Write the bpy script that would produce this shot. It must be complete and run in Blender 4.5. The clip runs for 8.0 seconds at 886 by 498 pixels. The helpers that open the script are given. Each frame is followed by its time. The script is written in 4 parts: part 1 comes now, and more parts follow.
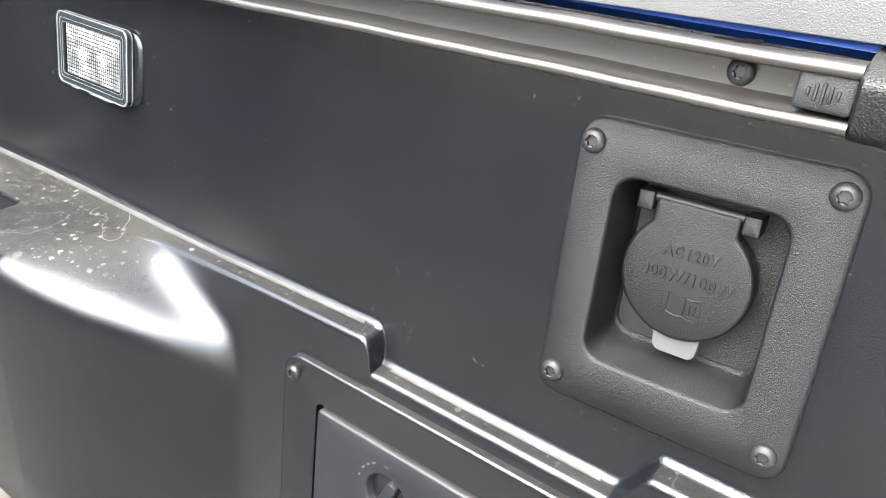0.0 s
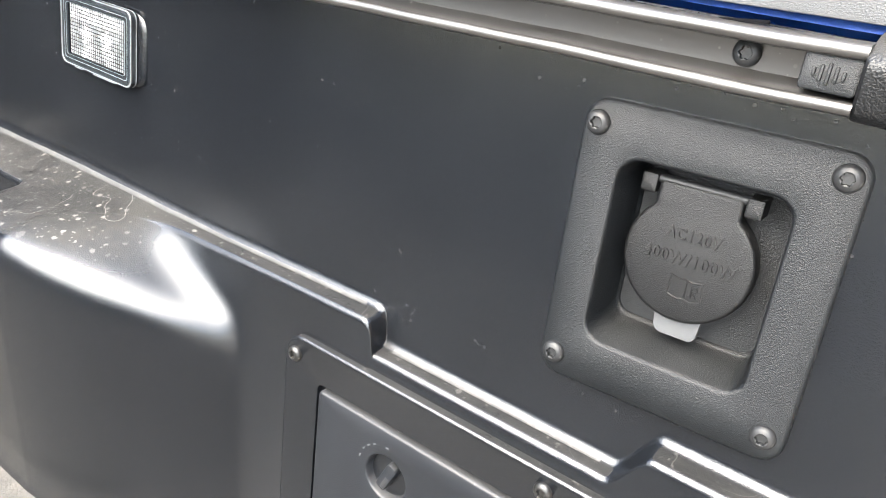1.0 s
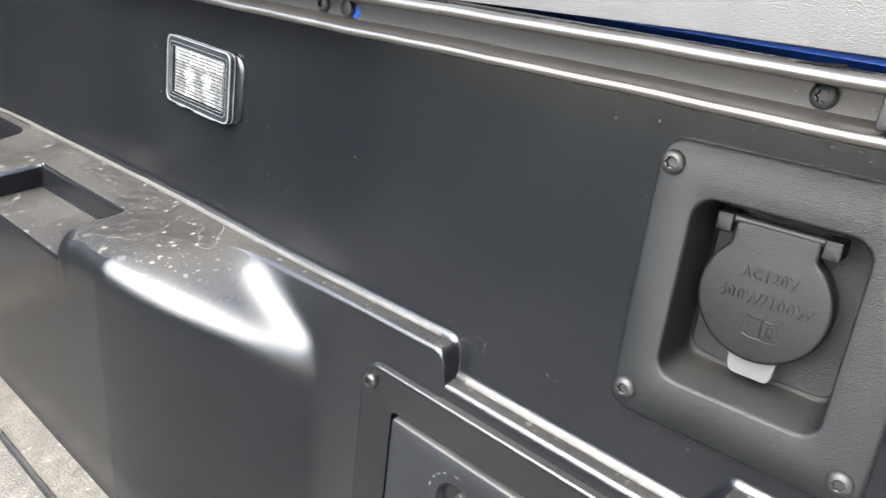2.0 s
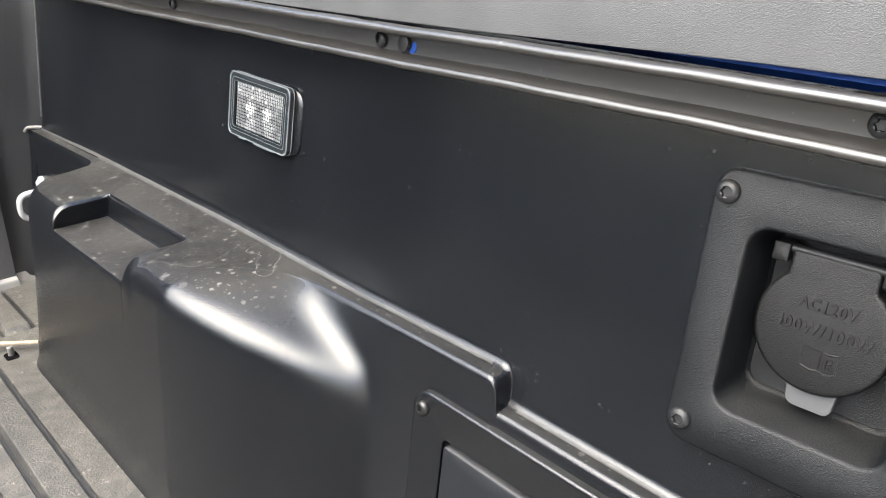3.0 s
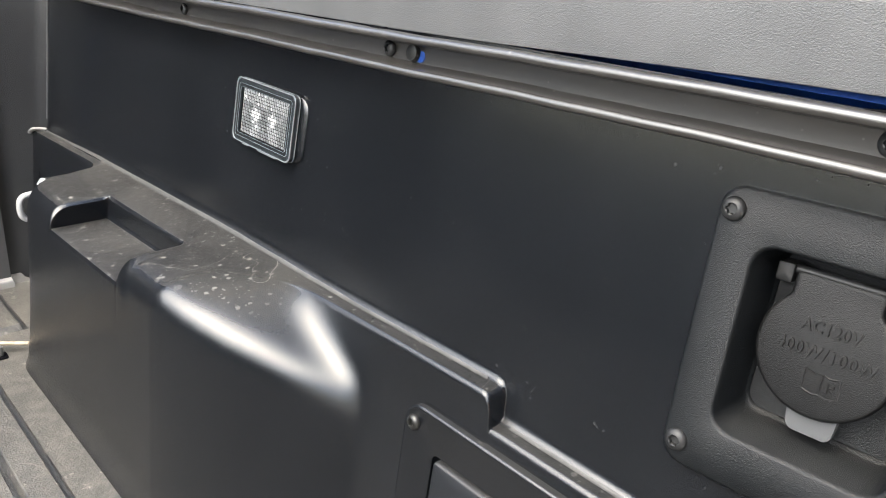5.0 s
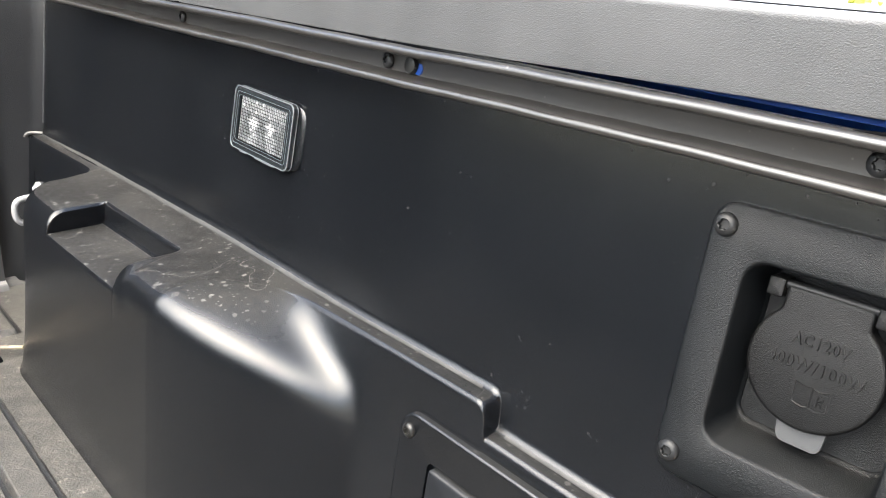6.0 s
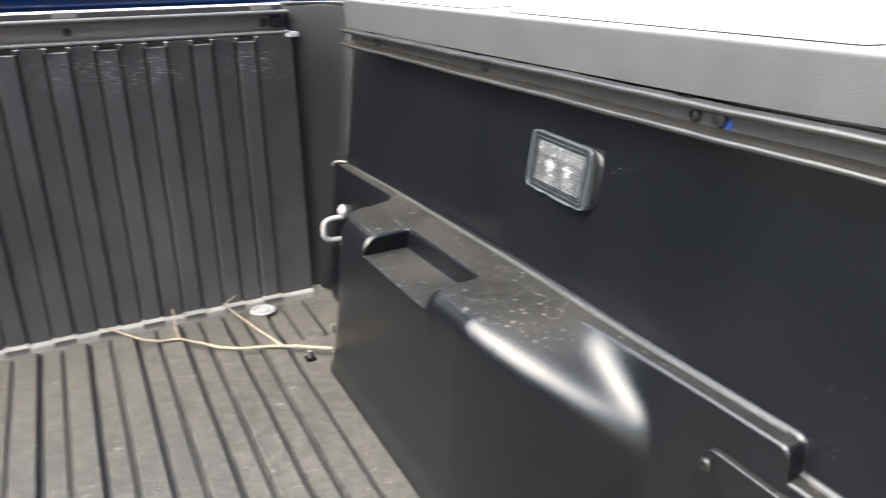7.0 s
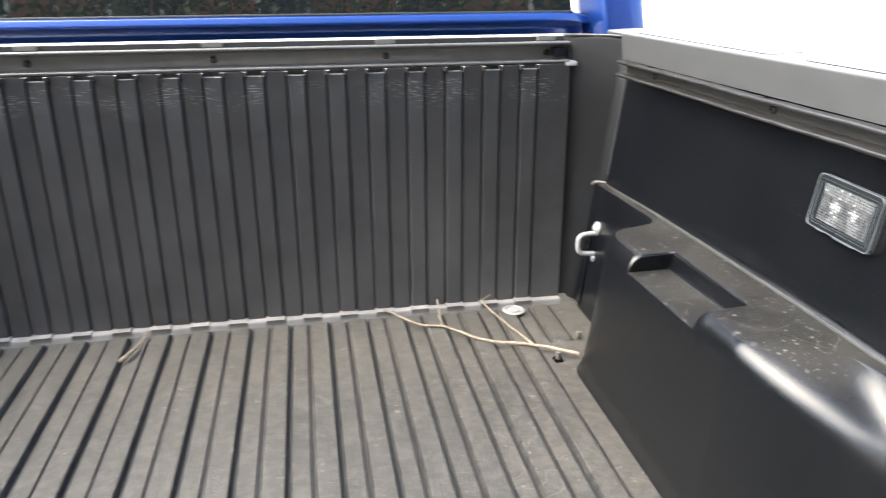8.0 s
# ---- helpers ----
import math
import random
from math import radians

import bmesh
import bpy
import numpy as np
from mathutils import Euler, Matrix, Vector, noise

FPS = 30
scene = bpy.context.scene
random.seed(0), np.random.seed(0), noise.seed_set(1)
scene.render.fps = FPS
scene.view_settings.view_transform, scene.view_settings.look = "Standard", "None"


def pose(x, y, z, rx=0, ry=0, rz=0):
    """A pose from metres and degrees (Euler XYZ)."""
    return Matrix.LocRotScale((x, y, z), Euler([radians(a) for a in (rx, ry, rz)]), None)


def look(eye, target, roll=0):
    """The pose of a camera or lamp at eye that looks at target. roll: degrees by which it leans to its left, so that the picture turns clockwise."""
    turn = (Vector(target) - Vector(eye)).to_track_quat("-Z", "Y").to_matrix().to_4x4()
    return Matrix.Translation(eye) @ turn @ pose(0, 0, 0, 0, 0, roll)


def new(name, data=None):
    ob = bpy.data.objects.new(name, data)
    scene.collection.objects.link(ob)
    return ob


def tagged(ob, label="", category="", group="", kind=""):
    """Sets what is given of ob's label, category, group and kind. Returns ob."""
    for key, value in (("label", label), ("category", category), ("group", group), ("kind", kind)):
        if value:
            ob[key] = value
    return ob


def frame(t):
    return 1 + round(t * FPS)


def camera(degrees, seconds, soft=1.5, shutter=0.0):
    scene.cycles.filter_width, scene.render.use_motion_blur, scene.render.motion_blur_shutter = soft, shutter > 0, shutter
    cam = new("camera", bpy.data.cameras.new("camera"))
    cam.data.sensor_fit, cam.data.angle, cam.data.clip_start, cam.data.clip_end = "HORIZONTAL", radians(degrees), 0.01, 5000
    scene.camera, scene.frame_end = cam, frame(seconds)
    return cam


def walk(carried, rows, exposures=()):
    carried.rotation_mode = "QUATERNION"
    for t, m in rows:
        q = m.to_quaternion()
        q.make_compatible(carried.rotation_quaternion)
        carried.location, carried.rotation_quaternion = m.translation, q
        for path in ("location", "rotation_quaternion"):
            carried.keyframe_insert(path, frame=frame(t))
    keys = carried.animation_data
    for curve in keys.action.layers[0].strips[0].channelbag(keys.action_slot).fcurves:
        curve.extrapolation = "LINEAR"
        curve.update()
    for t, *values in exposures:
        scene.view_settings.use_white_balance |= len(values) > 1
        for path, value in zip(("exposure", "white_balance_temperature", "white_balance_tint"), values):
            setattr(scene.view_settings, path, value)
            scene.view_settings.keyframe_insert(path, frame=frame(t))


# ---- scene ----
cam = camera(60.7, 8.0, soft=1.0, shutter=0.35)
PATH = [
    (0, (-0.347, -0.153, 0.551), (1.093, 0.875, -0.382), 3.2),
    (0.5, (-0.35, -0.153, 0.547), (1.086, 0.868, -0.401), 3.5),
    (1, (-0.352, -0.154, 0.546), (1.083, 0.865, -0.405), 3.9),
    (1.5, (-0.359, -0.159, 0.547), (1.056, 0.905, -0.383), 4.1),
    (2, (-0.364, -0.162, 0.55), (0.978, 1.037, -0.321), 2.6),
    (3.3, (-0.374, -0.167, 0.551), (0.89, 1.172, -0.229), 1.2),
    (3.5, (-0.373, -0.17, 0.552), (0.877, 1.19, -0.215), 1.1),
    (4, (-0.374, -0.166, 0.543), (0.88, 1.203, -0.201), 1.7),
    (4.5, (-0.372, -0.164, 0.537), (0.906, 1.187, -0.199), 3.1),
    (6, (-0.377, -0.165, 0.544), (0.938, 1.16, -0.175), 4.6),
    (6.5, (-0.399, -0.166, 0.571), (0.764, 1.286, -0.165), 2.2),
    (7, (-0.451, -0.165, 0.591), (0.372, 1.505, -0.141), -0.7),
    (7.5, (-0.502, -0.18, 0.604), (0.056, 1.602, -0.113), -1.1),
    (8, (-0.575, -0.234, 0.633), (-0.246, 1.61, -0.068), -0.2),
]
walk(cam, [(t, look(eye, target, roll)) for t, eye, target, roll in PATH], exposures=[(0, 4.0, 6420, 6), (1.5, 4.0, 6420, 6), (2.2, 3.7, 6420, 6), (3.3, 3.06, 6420, 6), (4.5, 3.0, 6420, 6), (6, 3.03, 6420, 6), (7, 2.97, 6420, 6), (8, 2.95, 6440, 6)])

# ---- world and light ----
world = bpy.data.worlds.new("sky")
scene.world = world
world.use_nodes = True
wn, wl = world.node_tree.nodes, world.node_tree.links
sky = wn.new("ShaderNodeTexSky")
sky.sky_type, sky.sun_disc = "NISHITA", False
SUN_UP, SUN_ROUND = 52.0, 276.0
sky.sun_elevation, sky.sun_rotation = radians(SUN_UP), radians(SUN_ROUND)
sky.dust_density, sky.air_density, sky.ozone_density = 4.0, 1.0, 0.8
wn["Background"].inputs["Strength"].default_value = 0.15
wl.new(sky.outputs["Color"], wn["Background"].inputs["Color"])

sun_data = bpy.data.lights.new("sun", "SUN")
sun_data.energy, sun_data.angle, sun_data.color = 1.40, radians(72.0), (1.0, 0.95, 0.87)
sun = new("sun", sun_data)
sun_way = Vector((math.sin(radians(SUN_ROUND)) * math.cos(radians(SUN_UP)), math.cos(radians(SUN_ROUND)) * math.cos(radians(SUN_UP)), math.sin(radians(SUN_UP))))
sun.matrix_world = look(sun_way * 20, (0, 0, 0))


# ---- materials ----
def material(name):
    m = bpy.data.materials.new(name)
    m.use_nodes = True
    return m, m.node_tree.nodes, m.node_tree.links, m.node_tree.nodes["Principled BSDF"]


def noise_node(n, l, scale, detail=3.0, rough=0.55, where=None):
    t = n.new("ShaderNodeTexNoise")
    t.inputs["Scale"].default_value, t.inputs["Detail"].default_value, t.inputs["Roughness"].default_value = scale, detail, rough
    l.new((where or coords(n)).outputs["Object"], t.inputs["Vector"])
    return t


def coords(n):
    return n.get("Texture Coordinate") or n.new("ShaderNodeTexCoord")


def ramp(n, l, source, low, high, a=0.0, b=1.0):
    r = n.new("ShaderNodeMapRange")
    r.inputs["From Min"].default_value, r.inputs["From Max"].default_value = low, high
    r.inputs["To Min"].default_value, r.inputs["To Max"].default_value = a, b
    l.new(source, r.inputs["Value"])
    return r.outputs["Result"]


def mixed(n, l, factor, a, b):
    m = n.new("ShaderNodeMix")
    m.data_type = "RGBA"
    for socket, value in ((m.inputs[0], factor), (m.inputs[6], a), (m.inputs[7], b)):
        if isinstance(value, tuple):
            socket.default_value = (*value, 1.0)
        elif isinstance(value, float):
            socket.default_value = value
        else:
            l.new(value, socket)
    return m.outputs[2]


def maths(n, l, kind, a, b):
    m = n.new("ShaderNodeMath")
    m.operation = kind
    for i, v in enumerate((a, b)):
        if isinstance(v, (int, float)):
            m.inputs[i].default_value = v
        else:
            l.new(v, m.inputs[i])
    return m.outputs[0]


def bumped(n, l, shader, layers):
    last = None
    for height, strength, distance in layers:
        b = n.new("ShaderNodeBump")
        b.inputs["Strength"].default_value, b.inputs["Distance"].default_value = strength, distance
        l.new(height, b.inputs["Height"])
        if last:
            l.new(last, b.inputs["Normal"])
        last = b.outputs["Normal"]
    l.new(last, shader.inputs["Normal"])


def leather(n, l, scale):
    """Fine moulded grain: small rounded cells broken up by noise."""
    v = n.new("ShaderNodeTexVoronoi")
    v.feature = "SMOOTH_F1"
    v.inputs["Scale"].default_value, v.inputs["Smoothness"].default_value = scale, 0.6
    w = noise_node(n, l, scale * 0.5, 2.0)
    add = n.new("ShaderNodeVectorMath")
    add.operation = "MULTIPLY_ADD"
    add.inputs[1].default_value = (1.6 / scale,) * 3
    l.new(w.outputs["Color"], add.inputs[0])
    l.new(coords(n).outputs["Object"], add.inputs[2])
    l.new(add.outputs[0], v.inputs["Vector"])
    return v.outputs["Distance"]


def spots(n, l, scale, size, keep, ragged=0.0):
    """Dried drops of uneven size with soft, ragged rims; keep is the share of cells that hold one."""
    v = n.new("ShaderNodeTexVoronoi")
    v.inputs["Scale"].default_value = scale
    where = coords(n).outputs["Object"]
    if ragged:
        add = n.new("ShaderNodeVectorMath")
        add.operation = "MULTIPLY_ADD"
        add.inputs[1].default_value = (ragged / scale,) * 3
        l.new(noise_node(n, l, scale * 2.2, 3.0, 0.7).outputs["Color"], add.inputs[0])
        l.new(where, add.inputs[2])
        where = add.outputs[0]
    l.new(where, v.inputs["Vector"])
    split = n.new("ShaderNodeSeparateColor")
    l.new(v.outputs["Color"], split.inputs["Color"])
    radius = ramp(n, l, split.outputs["Green"], 0.0, 1.0, size * 0.35, size)
    inside = ramp(n, l, maths(n, l, "SUBTRACT", radius, v.outputs["Distance"]), -0.02, 0.05)
    chosen = ramp(n, l, split.outputs["Red"], keep, keep * 0.4)
    return maths(n, l, "MULTIPLY", inside, chosen)


def tide_lines(n, l, scale, width):
    """Thin meandering rims that dried puddles leave."""
    t = noise_node(n, l, scale, 1.6, 0.5)
    off = maths(n, l, "ABSOLUTE", maths(n, l, "SUBTRACT", t.outputs["Fac"], 0.5), 0.0)
    line = maths(n, l, "LESS_THAN", off, width)
    gate = ramp(n, l, noise_node(n, l, scale * 0.6, 1.0).outputs["Fac"], 0.5, 0.56)
    return maths(n, l, "MULTIPLY", line, gate)


def upward(n, l, low=0.74, high=0.93):
    g = n.new("ShaderNodeNewGeometry")
    s = n.new("ShaderNodeSeparateXYZ")
    l.new(g.outputs["Normal"], s.inputs[0])
    return ramp(n, l, s.outputs["Z"], low, high)


def liner_plastic():
    """Black moulded bed liner, satin, with settled dust, dried drops and tide lines on what lies flat."""
    m, n, l, p = material("black_liner_plastic")
    cloud = noise_node(n, l, 9.0, 5.0).outputs["Fac"]
    fine = noise_node(n, l, 160.0, 3.0).outputs["Fac"]
    powder = noise_node(n, l, 750.0, 4.0, 0.75).outputs["Fac"]
    base = mixed(n, l, ramp(n, l, cloud, 0.3, 0.75), (0.0023, 0.0027, 0.0035), (0.0033, 0.0038, 0.0048))
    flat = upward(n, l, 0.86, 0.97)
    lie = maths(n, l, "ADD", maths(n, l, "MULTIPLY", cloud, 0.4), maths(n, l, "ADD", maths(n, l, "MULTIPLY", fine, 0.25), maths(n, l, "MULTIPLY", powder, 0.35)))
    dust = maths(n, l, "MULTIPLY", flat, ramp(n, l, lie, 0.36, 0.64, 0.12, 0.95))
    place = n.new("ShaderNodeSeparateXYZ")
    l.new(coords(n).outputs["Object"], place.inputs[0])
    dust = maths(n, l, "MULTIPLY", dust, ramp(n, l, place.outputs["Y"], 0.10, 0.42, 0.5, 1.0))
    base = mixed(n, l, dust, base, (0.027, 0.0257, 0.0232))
    big, small = spots(n, l, 66.0, 0.27, 0.30, 0.55), spots(n, l, 125.0, 0.32, 0.50, 0.55)
    drops = maths(n, l, "MAXIMUM", maths(n, l, "MAXIMUM", big, small), maths(n, l, "MULTIPLY", spots(n, l, 290.0, 0.32, 0.42, 0.5), 0.8))
    drops = maths(n, l, "MULTIPLY", drops, ramp(n, l, powder, 0.3, 0.62, 0.45, 1.0))
    marks = maths(n, l, "MULTIPLY", maths(n, l, "MULTIPLY", flat, ramp(n, l, place.outputs["Y"], 0.05, 0.40, 0.4, 1.0)), maths(n, l, "MAXIMUM", maths(n, l, "MULTIPLY", drops, 0.85), maths(n, l, "MULTIPLY", tide_lines(n, l, 13.0, 0.0011), 0.8)))
    base = mixed(n, l, marks, base, (0.105, 0.1015, 0.094))
    specks = maths(n, l, "MULTIPLY", spots(n, l, 190.0, 0.20, 0.5, 0.5), ramp(n, l, noise_node(n, l, 4.0, 2.0).outputs["Fac"], 0.38, 0.62, 0.15, 0.75))
    specks = maths(n, l, "MULTIPLY", specks, ramp(n, l, place.outputs["Z"], 0.24, 0.32, 0.15, 1.0))
    base = mixed(n, l, specks, base, (0.060, 0.060, 0.061))
    l.new(base, p.inputs["Base Color"])
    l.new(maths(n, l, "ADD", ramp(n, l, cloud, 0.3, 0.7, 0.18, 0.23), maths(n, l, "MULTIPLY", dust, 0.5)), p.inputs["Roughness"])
    l.new(ramp(n, l, flat, 0.0, 1.0, 0.40, 0.12), p.inputs["Specular IOR Level"])
    bumped(n, l, p, [(maths(n, l, "MULTIPLY", leather(n, l, 1050.0), ramp(n, l, place.outputs["Z"], 0.25, 0.29, 1.0, 0.35)), 0.26, 0.0006), (noise_node(n, l, 26.0, 2.0).outputs["Fac"], 0.05, 0.002)])
    return m


def grained_plastic(name, dark, light, rough, grain, depth, dust=0.0, specks=0.3, pale=(0.0715, 0.0688, 0.0633), gloss=0.5):
    m, n, l, p = material(name)
    cloud = noise_node(n, l, 22.0, 5.0).outputs["Fac"]
    base = mixed(n, l, ramp(n, l, cloud, 0.3, 0.72), dark, light)
    # Pale tone on up-facing faces: dust, plus painted brightness on cap, ledges and sill.
    if dust:
        base = mixed(n, l, maths(n, l, "MULTIPLY", upward(n, l, 0.4, 0.95), ramp(n, l, cloud, 0.3, 0.7, dust * 0.5, dust)), base, pale)
    base = mixed(n, l, maths(n, l, "MULTIPLY", spots(n, l, 240.0, 0.14, 0.08), specks), base, (0.2, 0.2, 0.2))
    l.new(base, p.inputs["Base Color"])
    l.new(ramp(n, l, cloud, 0.25, 0.75, rough - 0.05, rough + 0.06), p.inputs["Roughness"])
    p.inputs["Specular IOR Level"].default_value = gloss
    bumped(n, l, p, [(leather(n, l, grain), depth, 0.0008)])
    return m


def front_plastic():
    """Black ribbed liner with pale scuffs near its top edge."""
    # Dust and the light on the rib ledges share one near-white up-facing colour.
    m = grained_plastic("black_front_plastic", (0.0188, 0.0192, 0.0197), (0.0277, 0.0282, 0.0287), 0.5, 900.0, 0.3, 0.95, 0.4, (0.46, 0.45, 0.43), 0.3)
    n, l = m.node_tree.nodes, m.node_tree.links
    p = n["Principled BSDF"]
    old = p.inputs["Base Color"].links[0].from_socket
    stretch = n.new("ShaderNodeMapping")
    stretch.inputs["Scale"].default_value = (70.0, 70.0, 620.0)
    l.new(coords(n).outputs["Object"], stretch.inputs["Vector"])
    t = n.new("ShaderNodeTexNoise")
    t.inputs["Scale"].default_value, t.inputs["Detail"].default_value = 1.0, 3.0
    l.new(stretch.outputs[0], t.inputs["Vector"])
    place = n.new("ShaderNodeSeparateXYZ")
    l.new(coords(n).outputs["Object"], place.inputs[0])
    high = maths(n, l, "MULTIPLY", ramp(n, l, place.outputs["Z"], 0.385, 0.42), ramp(n, l, place.outputs["Z"], 0.452, 0.44))
    patch = ramp(n, l, noise_node(n, l, 16.0, 2.0).outputs["Fac"], 0.50, 0.58)
    scuff = maths(n, l, "MULTIPLY", maths(n, l, "MULTIPLY", ramp(n, l, t.outputs["Fac"], 0.57, 0.63), patch), high)
    # Brighter foot of the wall put into its colour, broken up by noise.
    foot_pale = maths(n, l, "MULTIPLY", ramp(n, l, noise_node(n, l, 5.0, 5.0, 0.65).outputs["Fac"], 0.3, 0.7, 0.25, 1.0), ramp(n, l, place.outputs["Z"], 0.36, 0.0, 0.0, 1.0))
    old = mixed(n, l, foot_pale, old, (0.092, 0.090, 0.086))
    chips = maths(n, l, "MULTIPLY", spots(n, l, 21.0, 0.10, 0.10, 2.5), 0.8)
    old = mixed(n, l, chips, old, (0.15, 0.147, 0.14))
    l.new(mixed(n, l, maths(n, l, "MULTIPLY", scuff, 0.5), old, (0.21, 0.207, 0.20)), p.inputs["Base Color"])
    return m


def floor_liner():
    """Dusty black composite floor of the bed."""
    m, n, l, p = material("dusty_bed_floor")
    cloud = noise_node(n, l, 6.0, 6.0, 0.6).outputs["Fac"]
    fine = noise_node(n, l, 420.0, 3.0, 0.7).outputs["Fac"]
    base = mixed(n, l, ramp(n, l, cloud, 0.3, 0.72), (0.0172, 0.0158, 0.0133), (0.0330, 0.0303, 0.0255))
    base = mixed(n, l, ramp(n, l, fine, 0.35, 0.7, 0.0, 0.5), base, (0.0198, 0.0194, 0.0182))
    # Steep rib flanks near-black: bare plastic, with their shade put into the colour.
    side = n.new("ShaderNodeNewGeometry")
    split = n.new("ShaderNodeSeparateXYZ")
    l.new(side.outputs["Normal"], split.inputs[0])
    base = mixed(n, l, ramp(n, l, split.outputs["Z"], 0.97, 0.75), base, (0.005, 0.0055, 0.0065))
    blotch = noise_node(n, l, 55.0, 4.0, 0.7).outputs["Fac"]
    base = mixed(n, l, ramp(n, l, blotch, 0.42, 0.62, 0.0, 0.5), base, (0.070, 0.0645, 0.0543))
    smear = maths(n, l, "MAXIMUM", spots(n, l, 42.0, 0.24, 0.34, 1.4), spots(n, l, 120.0, 0.28, 0.30, 0.9))
    base = mixed(n, l, maths(n, l, "MULTIPLY", smear, ramp(n, l, fine, 0.4, 0.6, 0.2, 0.85)), base, (0.152, 0.139, 0.118))
    base = mixed(n, l, maths(n, l, "MULTIPLY", tide_lines(n, l, 7.0, 0.0018), 0.22), base, (0.154, 0.143, 0.1265))
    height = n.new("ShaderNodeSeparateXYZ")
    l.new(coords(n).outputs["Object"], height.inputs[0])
    drift = maths(n, l, "MULTIPLY", ramp(n, l, height.outputs["Y"], 0.80, 1.08, 0.0, 0.6), ramp(n, l, noise_node(n, l, 24.0, 5.0, 0.7).outputs["Fac"], 0.3, 0.65, 0.3, 1.0))
    base = mixed(n, l, drift, base, (0.105, 0.097, 0.083))
    # Shade down in the grooves is painted by height as a darker floor colour.
    groove_shade = mixed(n, l, 0.25, (0.0060, 0.0062, 0.0066), base)
    base = mixed(n, l, ramp(n, l, height.outputs["Z"], -0.0092, -0.0068), groove_shade, base)
    l.new(base, p.inputs["Base Color"])
    l.new(ramp(n, l, cloud, 0.3, 0.7, 0.5, 0.66), p.inputs["Roughness"])
    bumped(n, l, p, [(fine, 0.8, 0.0014), (leather(n, l, 330.0), 0.4, 0.0012)])
    return m


def coated_metal(name, colour, metal, rough, speck=0.15):
    m, n, l, p = material(name)
    cloud = noise_node(n, l, 30.0, 4.0).outputs["Fac"]
    fine = noise_node(n, l, 900.0, 2.0).outputs["Fac"]
    base = mixed(n, l, ramp(n, l, cloud, 0.3, 0.7), colour, tuple(min(1.0, c * 1.3) for c in colour))
    base = mixed(n, l, maths(n, l, "MULTIPLY", spots(n, l, 180.0, 0.2, 0.2), speck), base, (0.35, 0.34, 0.31))
    l.new(base, p.inputs["Base Color"])
    p.inputs["Metallic"].default_value = metal
    l.new(ramp(n, l, cloud, 0.3, 0.7, rough - 0.05, rough + 0.08), p.inputs["Roughness"])
    bumped(n, l, p, [(fine, 0.08, 0.0004)])
    return m


def paint(name, colour, rough=0.2, coat=1.0):
    m, n, l, p = material(name)
    flake = noise_node(n, l, 1500.0, 1.0).outputs["Fac"]
    l.new(mixed(n, l, ramp(n, l, flake, 0.3, 0.8), colour, tuple(min(1.0, c * 1.35) for c in colour)), p.inputs["Base Color"])
    p.inputs["Metallic"].default_value, p.inputs["Roughness"].default_value = 0.35, rough + 0.12
    p.inputs["Coat Weight"].default_value, p.inputs["Coat Roughness"].default_value = coat, 0.05
    return m


def plain(name, colour, rough=0.5, metal=0.0, vary=0.15, scale=60.0, grain=0.1):
    m, n, l, p = material(name)
    cloud = noise_node(n, l, scale, 4.0).outputs["Fac"]
    l.new(mixed(n, l, ramp(n, l, cloud, 0.3, 0.7), tuple(c * (1 - vary) for c in colour), tuple(min(1.0, c * (1 + vary)) for c in colour)), p.inputs["Base Color"])
    p.inputs["Roughness"].default_value, p.inputs["Metallic"].default_value = rough, metal
    bumped(n, l, p, [(noise_node(n, l, scale * 12, 2.0).outputs["Fac"], grain, 0.0006)])
    return m


def dusty_gleam():
    """Pale settled dust and a painted edge highlight, patchy over black plastic."""
    m, n, l, p = material("dust_with_gleam")
    patch = ramp(n, l, noise_node(n, l, 90.0, 5.0, 0.75).outputs["Fac"], 0.45, 0.74)
    grain = ramp(n, l, noise_node(n, l, 900.0, 2.0, 0.7).outputs["Fac"], 0.38, 0.6)
    l.new(mixed(n, l, maths(n, l, "MULTIPLY", patch, grain), (0.008, 0.008, 0.0076), (0.042, 0.041, 0.0385)), p.inputs["Base Color"])
    p.inputs["Roughness"].default_value = 0.6
    return m


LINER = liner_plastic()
PLATE = grained_plastic("grained_grey_plastic", (0.0018, 0.0023, 0.0028), (0.0029, 0.0035, 0.0042), 0.40, 2300.0, 0.42, 0.1, 0.15, gloss=0.22)
LID = grained_plastic("grained_black_plastic", (0.0012, 0.0013, 0.0015), (0.0018, 0.0019, 0.0021), 0.42, 2000.0, 0.34, 0.1, 0.2, gloss=0.21)
# The cap top's washed-out brightness is put into its pale up-facing colour.
CAP = grained_plastic("grained_cap_plastic", (0.0400, 0.0412, 0.0428), (0.0500, 0.0512, 0.0530), 0.46, 1500.0, 0.36, 0.8, 0.3, (0.24, 0.236, 0.226), 0.35)
POST = grained_plastic("grained_post_plastic", (0.0026, 0.0028, 0.0032), (0.0044, 0.0047, 0.0051), 0.45, 1000.0, 0.45, 0.2, 0.3, gloss=0.26)
DOOR = grained_plastic("slate_door_plastic", (0.0034, 0.0041, 0.0054), (0.0048, 0.0056, 0.0072), 0.45, 1500.0, 0.22, 0.2, 0.5, gloss=0.27)
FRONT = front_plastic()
FLOOR = floor_liner()
# Pale tops hold the sill's dust and the sunlight on it in one colour.
SILL = grained_plastic("dusty_sill_plastic", (0.040, 0.0385, 0.0355), (0.075, 0.072, 0.066), 0.5, 700.0, 0.5, 0.95, 0.3, (0.28, 0.264, 0.240))
